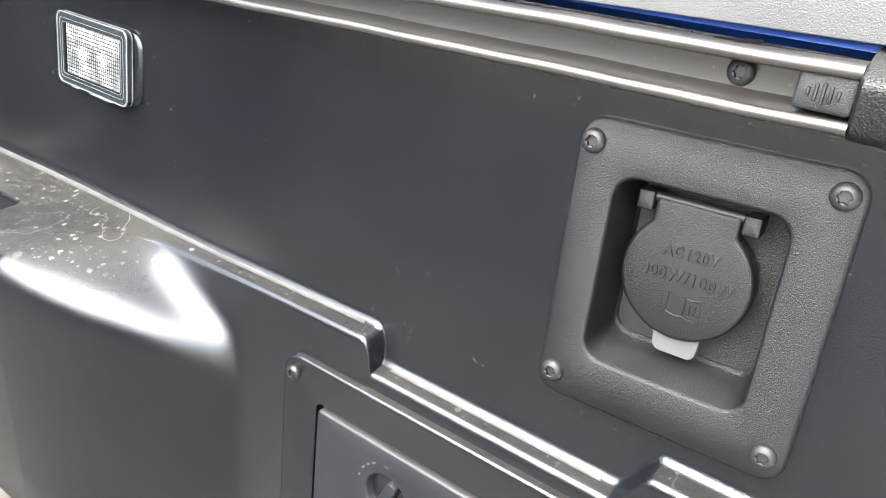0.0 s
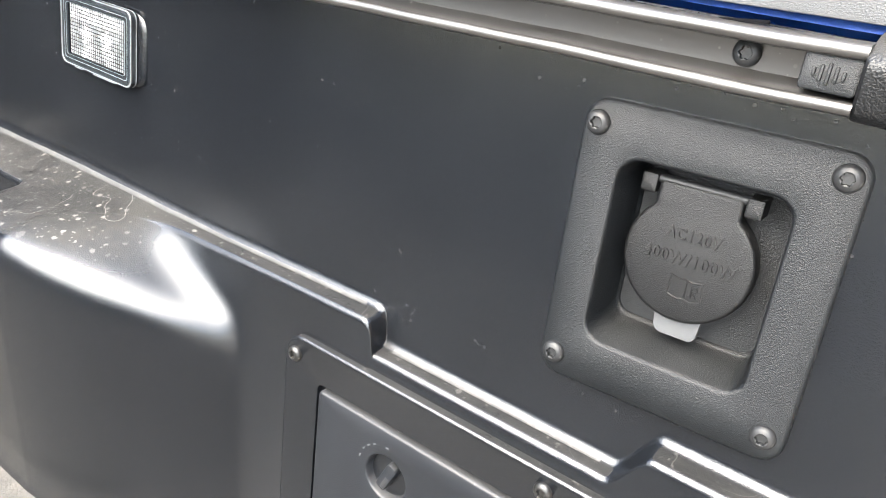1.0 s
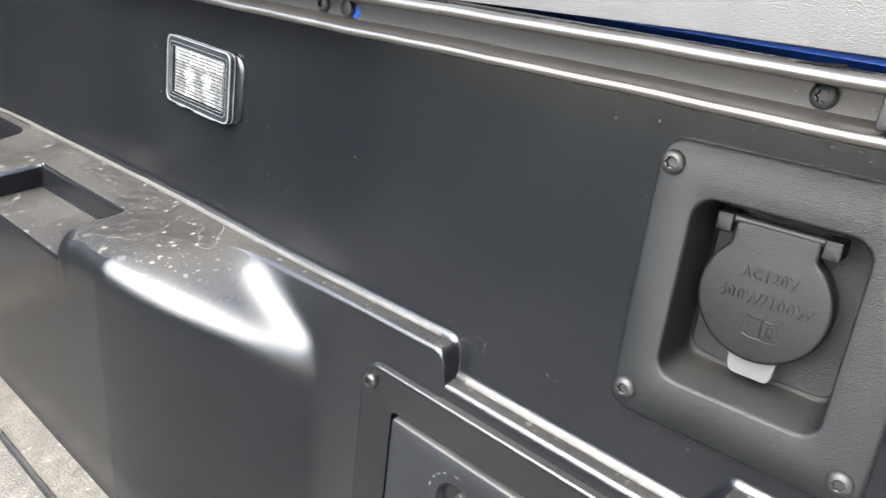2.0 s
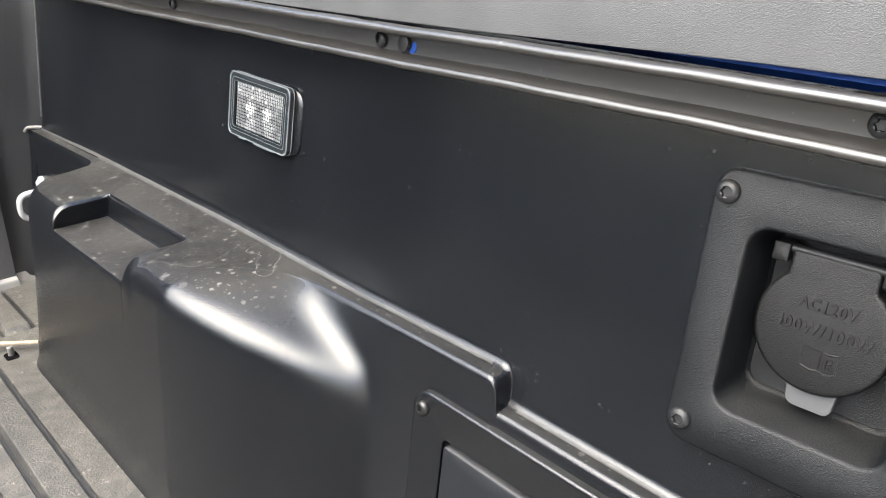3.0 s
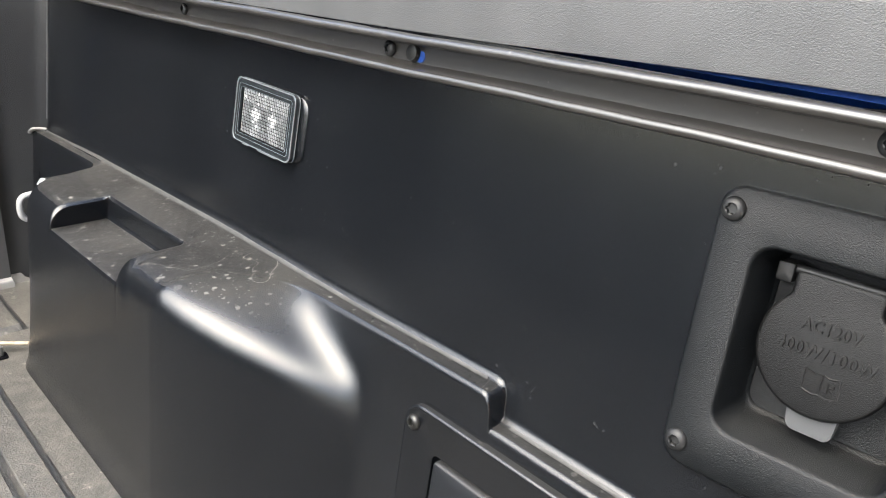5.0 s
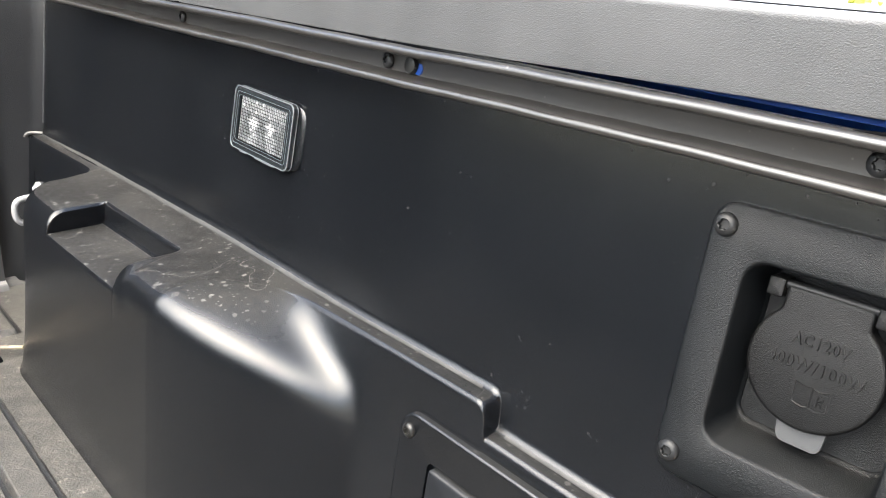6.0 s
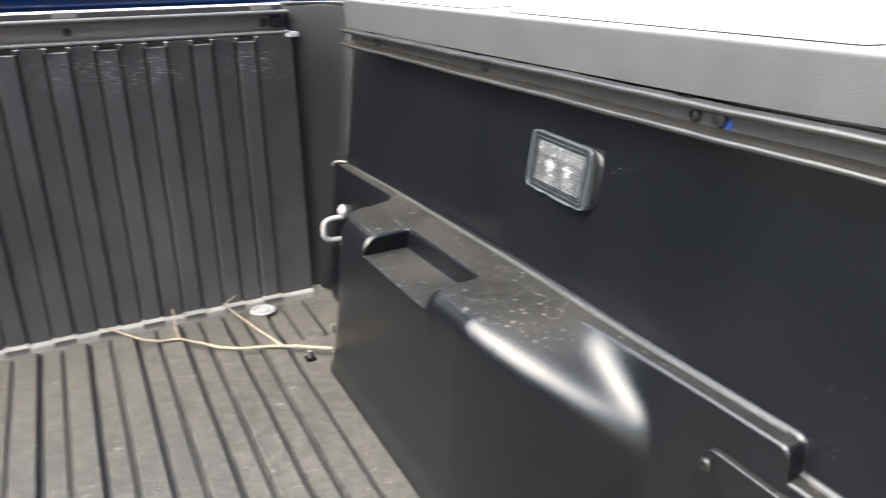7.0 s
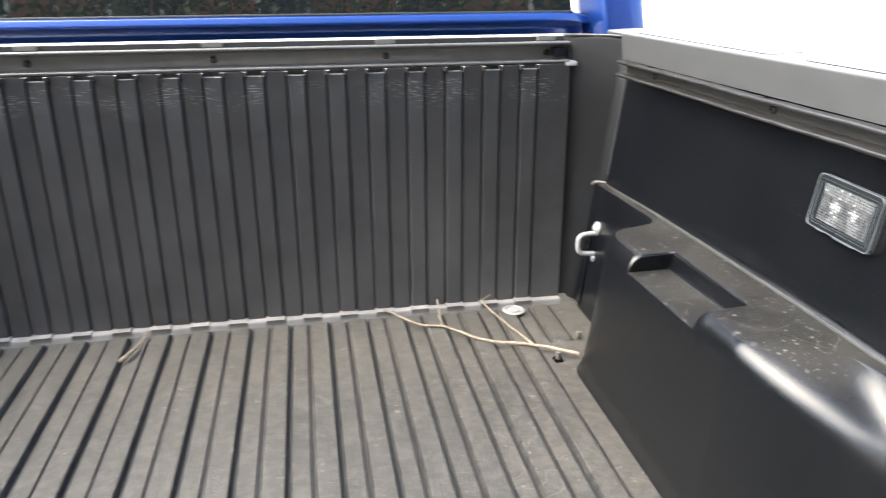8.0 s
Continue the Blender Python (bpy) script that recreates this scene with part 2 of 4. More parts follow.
RAIL = coated_metal("bronze_grey_rail", (0.0135, 0.0126, 0.0117), 0.0, 0.34)
RAIL.node_tree.nodes["Principled BSDF"].inputs["Specular IOR Level"].default_value = 0.6
# RAIL's metal once more, with the front rail's brighter light in the colour.
PALE_RAIL = coated_metal("lit_grey_rail", (0.098, 0.096, 0.091), 0.3, 0.32)
SCREW = coated_metal("dark_screw_steel", (0.020, 0.0197, 0.019), 0.7, 0.34)
ZINC = coated_metal("bright_zinc", (0.45, 0.45, 0.456), 0.55, 0.38)
BLUE = paint("blue_car_paint", (0.002, 0.030, 0.17), 0.2, 0.6)
DARK = plain("black_gap", (0.003, 0.003, 0.0035), 0.9)
DARK.node_tree.nodes["Principled BSDF"].inputs["Specular IOR Level"].default_value = 0.0
RUBBER = plain("black_rubber", (0.015, 0.015, 0.016), 0.55)
TAB = plain("light_grey_tab", (0.032, 0.0334, 0.0350), 0.45, 0.0, 0.05, 60.0, 0.05)
WHITE = plain("white_plastic", (0.28, 0.277, 0.27), 0.4, 0.0, 0.06)
MARK = plain("pale_print", (0.045, 0.047, 0.050), 0.5)
BARK = plain("dry_twig_bark", (0.21, 0.172, 0.125), 0.75, 0.0, 0.35, 120.0, 0.6)
SMOKE = plain("smoke_grey_plastic", (0.0095, 0.0115, 0.0135), 0.12, 0.0, 0.05)
SMOKE.node_tree.nodes["Principled BSDF"].inputs["Specular IOR Level"].default_value = 0.2
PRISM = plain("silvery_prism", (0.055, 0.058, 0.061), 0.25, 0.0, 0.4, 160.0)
GLINT_PRISM = plain("glint_prism", (0.095, 0.099, 0.104), 0.25, 0.0, 0.3, 160.0)
SHELL = plain("clear_shell", (0.016, 0.0185, 0.021), 0.10, 0.0, 0.05, 60.0, 0.02)
BLACK_SCREW = coated_metal("black_screw_steel", (0.0050, 0.0052, 0.0056), 0.0, 0.50, 0.05)
BLACK_SCREW.node_tree.nodes["Principled BSDF"].inputs["Specular IOR Level"].default_value = 0.3
EDGE = plain("clear_edge", (0.070, 0.077, 0.084), 0.08, 0.0, 0.05, 60.0, 0.02)
EDGE.node_tree.nodes["Principled BSDF"].inputs["Specular IOR Level"].default_value = 0.9
DUST_GLEAM = dusty_gleam()
DIODE_GLINT = plain("diode_glint", (0.17, 0.173, 0.177), 0.4, 0.0, 0.05)
CONCRETE = plain("pale_concrete", (0.36, 0.34, 0.305), 0.85, 0.0, 0.12, 0.8, 0.3)
LEAF = plain("yellow_green_leaf", (0.32, 0.34, 0.05), 0.5, 0.0, 0.4, 3.0, 0.1)
DEEP_LEAF = plain("green_leaf", (0.075, 0.12, 0.04), 0.5, 0.0, 0.4, 3.0, 0.1)
WOOD = plain("brown_bark", (0.14, 0.09, 0.055), 0.8, 0.0, 0.3, 8.0, 0.5)
BRICK = plain("brown_brick", (0.26, 0.13, 0.075), 0.8, 0.0, 0.3, 6.0, 0.4)
TILES = plain("brown_roof_tile", (0.22, 0.10, 0.055), 0.7, 0.0, 0.3, 4.0, 0.4)
FENCE = plain("white_fence_paint", (0.80, 0.80, 0.78), 0.5, 0.0, 0.04)


def window_glass():
    m, n, l, p = material("dark_tinted_glass")
    p.inputs["Base Color"].default_value = (0.006, 0.007, 0.008, 1.0)
    p.inputs["Roughness"].default_value, p.inputs["Specular IOR Level"].default_value = 0.02, 0.7
    return m


GLASS = window_glass()


# ---- shape helpers ----
def mesh_of(name, bm, mat, angle=38.0):
    me = bpy.data.meshes.new(name)
    bm.normal_update()
    bm.to_mesh(me)
    bm.free()
    me.materials.append(mat)
    for poly in me.polygons:
        poly.use_smooth = True
    me.set_sharp_from_angle(angle=radians(angle))
    return me


def part(name, bm, mat, parent=None, label="", m=None, angle=38.0):
    me = bm if isinstance(bm, bpy.types.Mesh) else mesh_of(name, bm, mat, angle)
    ob = new(name, me)
    ob.parent = parent
    if m is not None:
        ob.matrix_basis = m
    if label:
        tagged(ob, label)
    return ob


def thing(name, m, label, category, group=""):
    ob = new(name)
    ob.empty_display_size = 0.02
    ob.matrix_basis = m
    return tagged(ob, label, category, group)


def grid(rows):
    """A sheet through rows of points of equal count."""
    bm = bmesh.new()
    made = [[bm.verts.new(p) for p in row] for row in rows]
    for a, b in zip(made, made[1:]):
        for i in range(len(a) - 1):
            bm.faces.new((a[i], a[i + 1], b[i + 1], b[i]))
    return bm


def loft(loops, first=True, last=True):
    """Closed loops of equal count, skinned one to the next."""
    bm = bmesh.new()
    made = [[bm.verts.new(p) for p in loop] for loop in loops]
    k = len(made[0])
    for a, b in zip(made, made[1:]):
        for i in range(k):
            bm.faces.new((a[i], a[(i + 1) % k], b[(i + 1) % k], b[i]))
    if first:
        bm.faces.new(made[0][::-1])
    if last:
        bm.faces.new(made[-1])
    return bm


def rounded(w, h, r, z, cx=0.0, cy=0.0, n=6):
    """A rounded rectangle as a loop, anticlockwise seen from +z."""
    out = []
    for sx, sy, a0 in ((1, 1, 0), (-1, 1, 90), (-1, -1, 180), (1, -1, 270)):
        for i in range(n + 1):
            a = radians(a0 + 90 * i / n)
            out.append((cx + sx * (w / 2 - r) + r * math.cos(a), cy + sy * (h / 2 - r) + r * math.sin(a), z))
    return out


def slab(w, h, d, r=0.004, e=0.0012, cx=0.0, cy=0.0, z=0.0, n=6):
    """A rounded plate of depth d on z, its front edge eased by e."""
    return loft([rounded(w, h, r, z, cx, cy, n), rounded(w, h, r, z + d - e, cx, cy, n),
                 rounded(w - 0.6 * e, h - 0.6 * e, max(r - 0.3 * e, 1e-4), z + d - 0.3 * e, cx, cy, n),
                 rounded(w - 2 * e, h - 2 * e, max(r - e, 1e-4), z + d, cx, cy, n)])


def ring(radius, z, n=24, cx=0.0, cy=0.0, lobes=0.0):
    return [(cx + radius * (1 + lobes * math.cos(6 * 2 * math.pi * i / n)) * math.cos(2 * math.pi * i / n),
             cy + radius * (1 + lobes * math.cos(6 * 2 * math.pi * i / n)) * math.sin(2 * math.pi * i / n), z) for i in range(n)]


def tube(points, radii, sides=8):
    pts = [Vector(p) for p in points]
    loops = []
    for i, p in enumerate(pts):
        way = (pts[min(i + 1, len(pts) - 1)] - pts[max(i - 1, 0)]).normalized()
        a = way.orthogonal().normalized() if not loops else (ref - way * ref.dot(way)).normalized()
        ref = a
        b = way.cross(a)
        r = radii[i] if isinstance(radii, (list, tuple)) else radii
        loops.append([p + r * (math.cos(2 * math.pi * k / sides) * a + math.sin(2 * math.pi * k / sides) * b) for k in range(sides)])
    return loft(loops)


def smooth_path(points, steps=6):
    """Catmull-Rom through the points."""
    p = [Vector(q) for q in points]
    p = [2 * p[0] - p[1], *p, 2 * p[-1] - p[-2]]
    out = []
    for i in range(1, len(p) - 2):
        for k in range(steps):
            t = k / steps
            out.append(0.5 * (2 * p[i] + (p[i + 1] - p[i - 1]) * t + (2 * p[i - 1] - 5 * p[i] + 4 * p[i + 1] - p[i + 2]) * t * t
                              + (3 * p[i] - p[i - 1] - 3 * p[i + 1] + p[i + 2]) * t ** 3))
    return [*out, p[-2]]


def eased_polyline(points, easing, n=6, before=(0.48,) * 9, after=(0.48,) * 9):
    """Points of a section whose corners are eased; always the same count of points."""
    pts = [Vector(p) for p in points]
    out = [pts[0]]
    for i in range(1, len(pts) - 1):
        a, p, b = pts[i - 1], pts[i], pts[i + 1]
        da, db = (a - p).length, (b - p).length
        t = max(0.0006, easing[i - 1])
        ta, tb = min(t, da * before[i - 1]), min(t, db * after[i - 1])
        s, e = p + (a - p) * (ta / max(da, 1e-9)), p + (b - p) * (tb / max(db, 1e-9))
        for k in range(n + 1):
            u = k / n
            out.append(s * (1 - u) ** 2 + p * 2 * u * (1 - u) + e * u * u)
    return [*out, pts[-1]]


def section_extrude(section, y0, y1, rise=0.0, n=1, wave=0.00025):
    """A closed (x, z) section drawn along y; rise is the fall per metre."""
    wob = [0.0 if n < 30 else wave * (math.sin(17.0 * y) + 0.6 * math.sin(43.0 * y + 1.0) + 0.4 * math.sin(101.0 * y)) for y in np.linspace(y0, y1, n + 1)]
    return loft([[(x + w, y, z + rise * y + w) for x, z in section] for y, w in zip(np.linspace(y0, y1, n + 1), wob)])


# ---- ground ----
def sheet(name, x0, x1, y0, y1, z, mat):
    bm = bmesh.new()
    bm.faces.new([bm.verts.new(p) for p in ((x0, y0, z), (x1, y0, z), (x1, y1, z), (x0, y1, z))])
    return part(name, bm, mat)


tagged(sheet("ground", -300, 300, -300, 300, -0.82, CONCRETE), "pale sunlit concrete ground round the truck", "ground", kind="structure")

# ---- side wall of the bed ----
K = 0.12


def wall_x(z):
    return K * (z - 0.45)


def upper_z(y):
    return 0.267 - 0.0217 * y


def table(y, rows):
    """Smooth run through rows of (y, values) that never overshoots."""
    ys = [r[0] for r in rows]
    y = min(max(y, ys[0]), ys[-1])
    k = min(max(0, int(np.searchsorted(ys, y)) - 1), len(ys) - 2)
    h = ys[k + 1] - ys[k]
    u = (y - ys[k]) / h
    out = []
    for i in range(1, len(rows[0])):
        v = [r[i] for r in rows]
        steep = [(v[j + 1] - v[j]) / (ys[j + 1] - ys[j]) for j in range(len(ys) - 1)]

        def tangent(j):
            if j == 0 or j == len(ys) - 1 or steep[j - 1] * steep[j] <= 0:
                return 0.0
            return 2 * steep[j - 1] * steep[j] / (steep[j - 1] + steep[j])

        out.append((2 * u ** 3 - 3 * u ** 2 + 1) * v[k] + (u ** 3 - 2 * u ** 2 + u) * h * tangent(k) + (3 * u ** 2 - 2 * u ** 3) * v[k + 1] + (u ** 3 - u ** 2) * h * tangent(k + 1))
    return out


def ease(u):
    u = min(1.0, max(0.0, u))
    return u * u * (3 - 2 * u)


def shelf_z(y):
    if y > 0.112:
        return 0.2388 + (upper_z(y) - 0.2388) * table(y, [(0.1200, 0.0), (0.1206, 0.05), (0.1218, 0.50), (0.1232, 0.74), (0.1250, 0.88), (0.1280, 0.97), (0.1320, 1.0)])[0]
    return 0.2388 + (0.266 - 0.2388) * ease((-0.052 - y) / 0.024)


NOTCH = (0.5115, 0.700)


def softened(line, count, width):
    """The line rounded as by a soft brush of that width; its ends stay."""
    line = np.array([tuple(p) for p in line])
    run = np.concatenate([[0.0], np.cumsum(np.linalg.norm(np.diff(line, axis=0), axis=1))])
    far = run[-1]

    def at(q):
        q = np.asarray(q)
        inner = np.abs(q)
        inner = far - np.abs(far - inner)
        p = np.stack([np.interp(inner, run, line[:, k]) for k in (0, 1)], -1)
        p = np.where((q < 0)[..., None], 2 * line[0] - p, p)
        return np.where((q > far)[..., None], 2 * line[-1] - p, p)

    first, last = max(0.002, run[1] - 2.6 * width), min(far - 0.004, run[2] + 2.8 * width)
    brush = np.linspace(-2.8, 2.8, 41)
    weight = np.exp(-0.5 * brush ** 2)
    out = at(np.linspace(first, last, count)[:, None] + brush[None, :] * width)
    return [Vector(v) for v in (out * weight[None, :, None]).sum(1) / weight.sum()]


def side_section(y, top=0.484):
    z = shelf_z(y)
    p0 = (wall_x(top), top)
    rise = 0.0055 * ease((y - 0.25) / 0.30) * ease((1.09 - y) / 0.25)
    p1 = (wall_x(z + rise), z + rise)
    e1, e2, e3, e4, e5 = 0.0070 + 0.0040 * ease((y - 0.15) / 0.40), 0.005, 0.01, 0.01, 0.004
    if y <= 0.43:
        x2, dz2 = table(y, [(-0.3, -0.0395, 0.001), (0.345, -0.0395, 0.001), (0.37, -0.046, 0.001), (0.43, -0.075, 0.0015)])
        p2 = (x2, z - dz2)
        p3 = table(y, [(-0.3, -0.0445, 0.190), (0.20, -0.0445, 0.190), (0.225, -0.0455, 0.200), (0.245, -0.0490, 0.206), (0.30, -0.0520, 0.2290), (0.355, -0.0490, 0.2520), (0.385, -0.056, 0.2578), (0.43, -0.085, 0.2575)])
        p4 = table(y, [(-0.3, -0.050, 0.150), (0.205, -0.050, 0.150), (0.240, -0.0525, 0.180), (0.256, -0.063, 0.202), (0.30, -0.092, 0.222), (0.36, -0.122, 0.240), (0.41, -0.137, 0.252), (0.43, -0.1398, 0.2552)])
        p5 = (table(y, [(-0.3, -0.064, 0), (0.205, -0.064, 0), (0.240, -0.070, 0), (0.256, -0.082, 0), (0.30, -0.115, 0), (0.36, -0.144, 0), (0.40, -0.1540, 0), (0.43, -0.1574, 0), (0.45, -0.158, 0)])[0], 0.0)
        e2 = table(y, [(-0.3, 0.0052), (0.33, 0.0052), (0.37, 0.006), (0.43, 0.006)])[0]
        e3 = table(y, [(-0.3, 0.02), (0.225, 0.030), (0.26, 0.034), (0.36, 0.028), (0.43, 0.004)])[0]
        e4 = table(y, [(-0.3, 0.02), (0.225, 0.03), (0.26, 0.032), (0.36, 0.034), (0.43, 0.034)])[0]
    elif y < 0.752:
        p2, p3, p4, p5, e4 = (-0.075, z - 0.0015), (-0.085, z - 0.002), (-0.1405, z - 0.0035), (-0.158, 0.0), 0.032
        e3 = 0.004
    else:
        u, w = min(1.0, max(0.0, (y - 0.752) / 0.076)), min(1.0, max(0.0, (y - 0.795) / 0.072))
        x4 = -0.046 - 0.0945 * max(0.0, 1 - u ** 3.2) ** (1 / 3.2)
        x5 = -0.066 - 0.092 * max(0.0, 1 - w ** 3.2) ** (1 / 3.2)
        drop = ease((y - 0.822) / 0.008)
        p2 = (max(-0.075, x4 * 0.75) * (1 - drop) - 0.0405 * drop, z - 0.0015)
        p3 = (max(-0.085, x4 * 0.85) * (1 - drop) - 0.045 * drop, (z - 0.002) * (1 - drop) + 0.205 * drop)
        p4 = (x4 * (1 - drop) - 0.0495 * drop, (z - 0.0035) * (1 - drop) + 0.15 * drop)
        round_in = min(1.0, max(0.0, (y - 0.824) / 0.034))
        flare = 0.030 * (1 - math.sqrt(max(0.0, 1 - (1 - round_in) ** 2))) * drop
        p2, p3, p4 = (p2[0] - flare, p2[1]), (p3[0] - flare, p3[1]), (p4[0] - flare * 0.8, p4[1])
        p5 = (x5, 0.0)
        e4, e2 = 0.032 * (1 - drop) + 0.01 * drop, 0.004
    lip = 0.0
    if NOTCH[0] - 0.008 < y < NOTCH[1] + 0.008:
        inside = NOTCH[0] <= y <= NOTCH[1]
        if inside:
            floor_z = 0.2285 - 0.028 * (y - 0.51)
            p2, p3, p4 = (-0.0745, z - 0.0015), (-0.0775, floor_z + 0.001), (-0.158 + 0.0175 * floor_z / (z - 0.0035), floor_z)
            e2, e3, e4 = 0.0048, 0.006, 0.0045
        else:
            gap = (NOTCH[0] - y) if y < NOTCH[0] else (y - NOTCH[1])
            lip = 0.0045 * (1 - min(1.0, gap / 0.0075)) ** 2
    pts = [p0, p1, p2, p3, p4, p5, (p5[0] - 0.004, -0.010)]
    n = 12
    sec = eased_polyline([(x, zz) for x, zz in pts], [e1, e2, e3, e4, e5], n, (0.48, 0.48, 0.72, 0.44, 0.48), (0.48, 0.26, 0.54, 0.48, 0.48))
    a, b = 2 * (n + 1), 4 * (n + 1)
    if y <= 0.5:
        sec[a + 1:b + 1] = softened([sec[a], Vector(p3), Vector(p4), sec[b + 1]], 2 * (n + 1), table(y, [(-0.3, 0.0115), (0.22, 0.0115), (0.28, 0.0130), (0.36, 0.0160), (0.5, 0.0180)])[0])
    lower = [sec[b].lerp(sec[b + 1], k / 5) for k in range(1, 5)]
    sec = sec[:b + 1] + lower + sec[b + 1:]
    return [(v[0], y, v[1] - (lip * min(1.0, max(0.0, (-0.073 - v[0]) / 0.006)) if v[1] > 0.2 else 0.0)) for v in sec]


def side_stations():
    ys = list(np.arange(-0.30, 1.0801, 0.012))
    ys += list(np.arange(0.116, 0.136, 0.0006)) + list(np.arange(-0.080, -0.048, 0.0016))
    ys += list(np.arange(0.20, 0.44, 0.004)) + list(np.arange(0.745, 0.892, 0.0025)) + list(np.arange(0.820, 0.832, 0.001))
    for y in NOTCH:
        ys = [v for v in ys if abs(v - y) > 0.0085]
    ys += [NOTCH[0] - 0.004, NOTCH[0] - 0.002, NOTCH[0] - 0.001, NOTCH[0], NOTCH[0] + 0.001, NOTCH[1] - 0.001, NOTCH[1], NOTCH[1] + 0.001, NOTCH[1] + 0.0022, NOTCH[1] + 0.0035, NOTCH[1] + 0.005, NOTCH[0] - 0.005, NOTCH[1] + 0.0065, NOTCH[0] - 0.0065, NOTCH[1] + 0.008, NOTCH[0] - 0.008]
    return sorted(set(round(float(v), 5) for v in ys))


def side_panel(name, flip=False):
    rows = [side_section(y, 0.497 if flip else 0.484) for y in side_stations()]
    if flip:
        rows = [[(-1.50 - x, y, z) for x, y, z in row][::-1] for row in rows]
    bm = grid(rows)
    if not flip:
        y0, y1, z0, z1 = -0.113, -0.010, 0.300, 0.419
        for co, no in (((0, y0, 0), (0, 1, 0)), ((0, y1, 0), (0, 1, 0)), ((0, 0, z0), (0, 0, 1)), ((0, 0, z1), (0, 0, 1))):
            bmesh.ops.bisect_plane(bm, geom=[*bm.verts, *bm.edges, *bm.faces], plane_co=co, plane_no=no)
        inside = [f for f in bm.faces if y0 < f.calc_center_median().y < y1 and z0 < f.calc_center_median().z < z1]
        bmesh.ops.delete(bm, geom=inside, context="FACES")
    return part(name, bm, LINER, angle=32)


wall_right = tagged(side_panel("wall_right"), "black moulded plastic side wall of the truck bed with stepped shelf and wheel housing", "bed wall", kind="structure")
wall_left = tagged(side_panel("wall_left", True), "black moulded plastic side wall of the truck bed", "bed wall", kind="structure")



def shelf_tip():
    """Squared end of the narrow shelf that runs past the wall into the corner."""
    loops = []
    for y, d in ((1.070, 0.0), (1.118, 0.0), (1.1235, 0.0012), (1.126, 0.004)):
        top = shelf_z(y) - 0.0015 - d
        sec = eased_polyline([(-0.068 + d, 0.0), (-0.0405 + d, top), (-0.014, top), (-0.010, 0.0)], [0.005, 0.003], 4)
        loops.append([(v[0], y, v[1]) for v in sec])
    return loft(loops)


part("shelf_tip", shelf_tip(), LINER, wall_right, "rounded end of the narrow shelf")

def end_lip():
    top = shelf_z(1.095) + 0.0012
    return tube(smooth_path([(-0.0462, 1.0955, top - 0.006), (-0.0450, 1.0950, top - 0.003), (-0.0410, 1.0930, top), (-0.0320, 1.0880, top + 0.0004), (-0.0220, 1.0780, top)], 3), 0.0030, 8)


part("end_lip", end_lip(), SILL, wall_right, "pale rounded lip at the end of the narrow shelf")


def front_edge():
    """Rolled edge of the side liner where it meets the corner panel; its pale colour paints the light it catches."""
    return tube(smooth_path([(wall_x(z) - 0.0006, 1.0795, z) for z in (0.262, 0.33, 0.40, 0.474)], 4), 0.0014, 6)


part("rolled_edge", front_edge(), CAP, wall_right, "rolled edge of the side liner with its highlight painted pale")


def dust_gleam_strip(y0, y1):
    """Thin layer in the rounded corner between shelf and wall."""
    rows = []
    for y in np.arange(y0, y1, 0.006):
        sec = side_section(float(y))
        ragged = 0.5 + 0.5 * math.sin(61 * y) * math.sin(23 * y + 1.0)
        cut = [sec[k] for k in (8, 9, 10, 11)]
        rows.append([(x - 0.0003, yy, z + 0.0003 + (0.0006 * ragged if k == 0 else 0.0)) for k, (x, yy, z) in enumerate(cut)])
    return grid(rows)


for y0, y1 in ((-0.045, 0.113), (0.138, 1.075)):
    part("dust_gleam_line", dust_gleam_strip(y0, y1), DUST_GLEAM, wall_right, "pale dust and painted highlight along the inner edge of the shelf")

# ---- floor of the bed ----
FRONT_Y = 1.118


def bed_floor():
    """Raised ribs along the bed that end short of the front wall."""
    xs, pitch = [], 0.0719
    flank = ((0.0238, 0.0), (0.0226, -0.42), (0.0180, -0.55), (0.0152, 0.85), (0.0138, 1.0))
    for k in range(-10, 8):
        c = -0.6505 + pitch * k
        xs += [(c - d, h, c > -0.19) for d, h in flank] + [(c + d, h, c > -0.19) for d, h in flank[::-1]]
    xs = [(-1.50, 0.0, False), *xs, (-0.05, 0.0, False)]
    rows = []
    for y, tall, short in ((-0.30, 1.0, 0.0), (0.0, 1.0, 0.0), (0.3, 1.0, 0.0), (0.6, 1.0, 0.0), (0.9, 1.0, 0.0), (0.935, 1.0, 0.0), (0.942, 1.0, 1.0), (1.082, 1.0, 1.0), (1.088, 0.0, 0.0), (1.106, 0.0, 0.0)):
        rows.append([(x, y, -0.0062 + 0.0072 * h * (short if brief else tall)) for x, h, brief in xs])
    rows.append([(x, 1.118, 0.006) for x, h, brief in xs])
    return grid(rows)


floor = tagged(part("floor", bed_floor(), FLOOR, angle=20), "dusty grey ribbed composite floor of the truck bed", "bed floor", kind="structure")


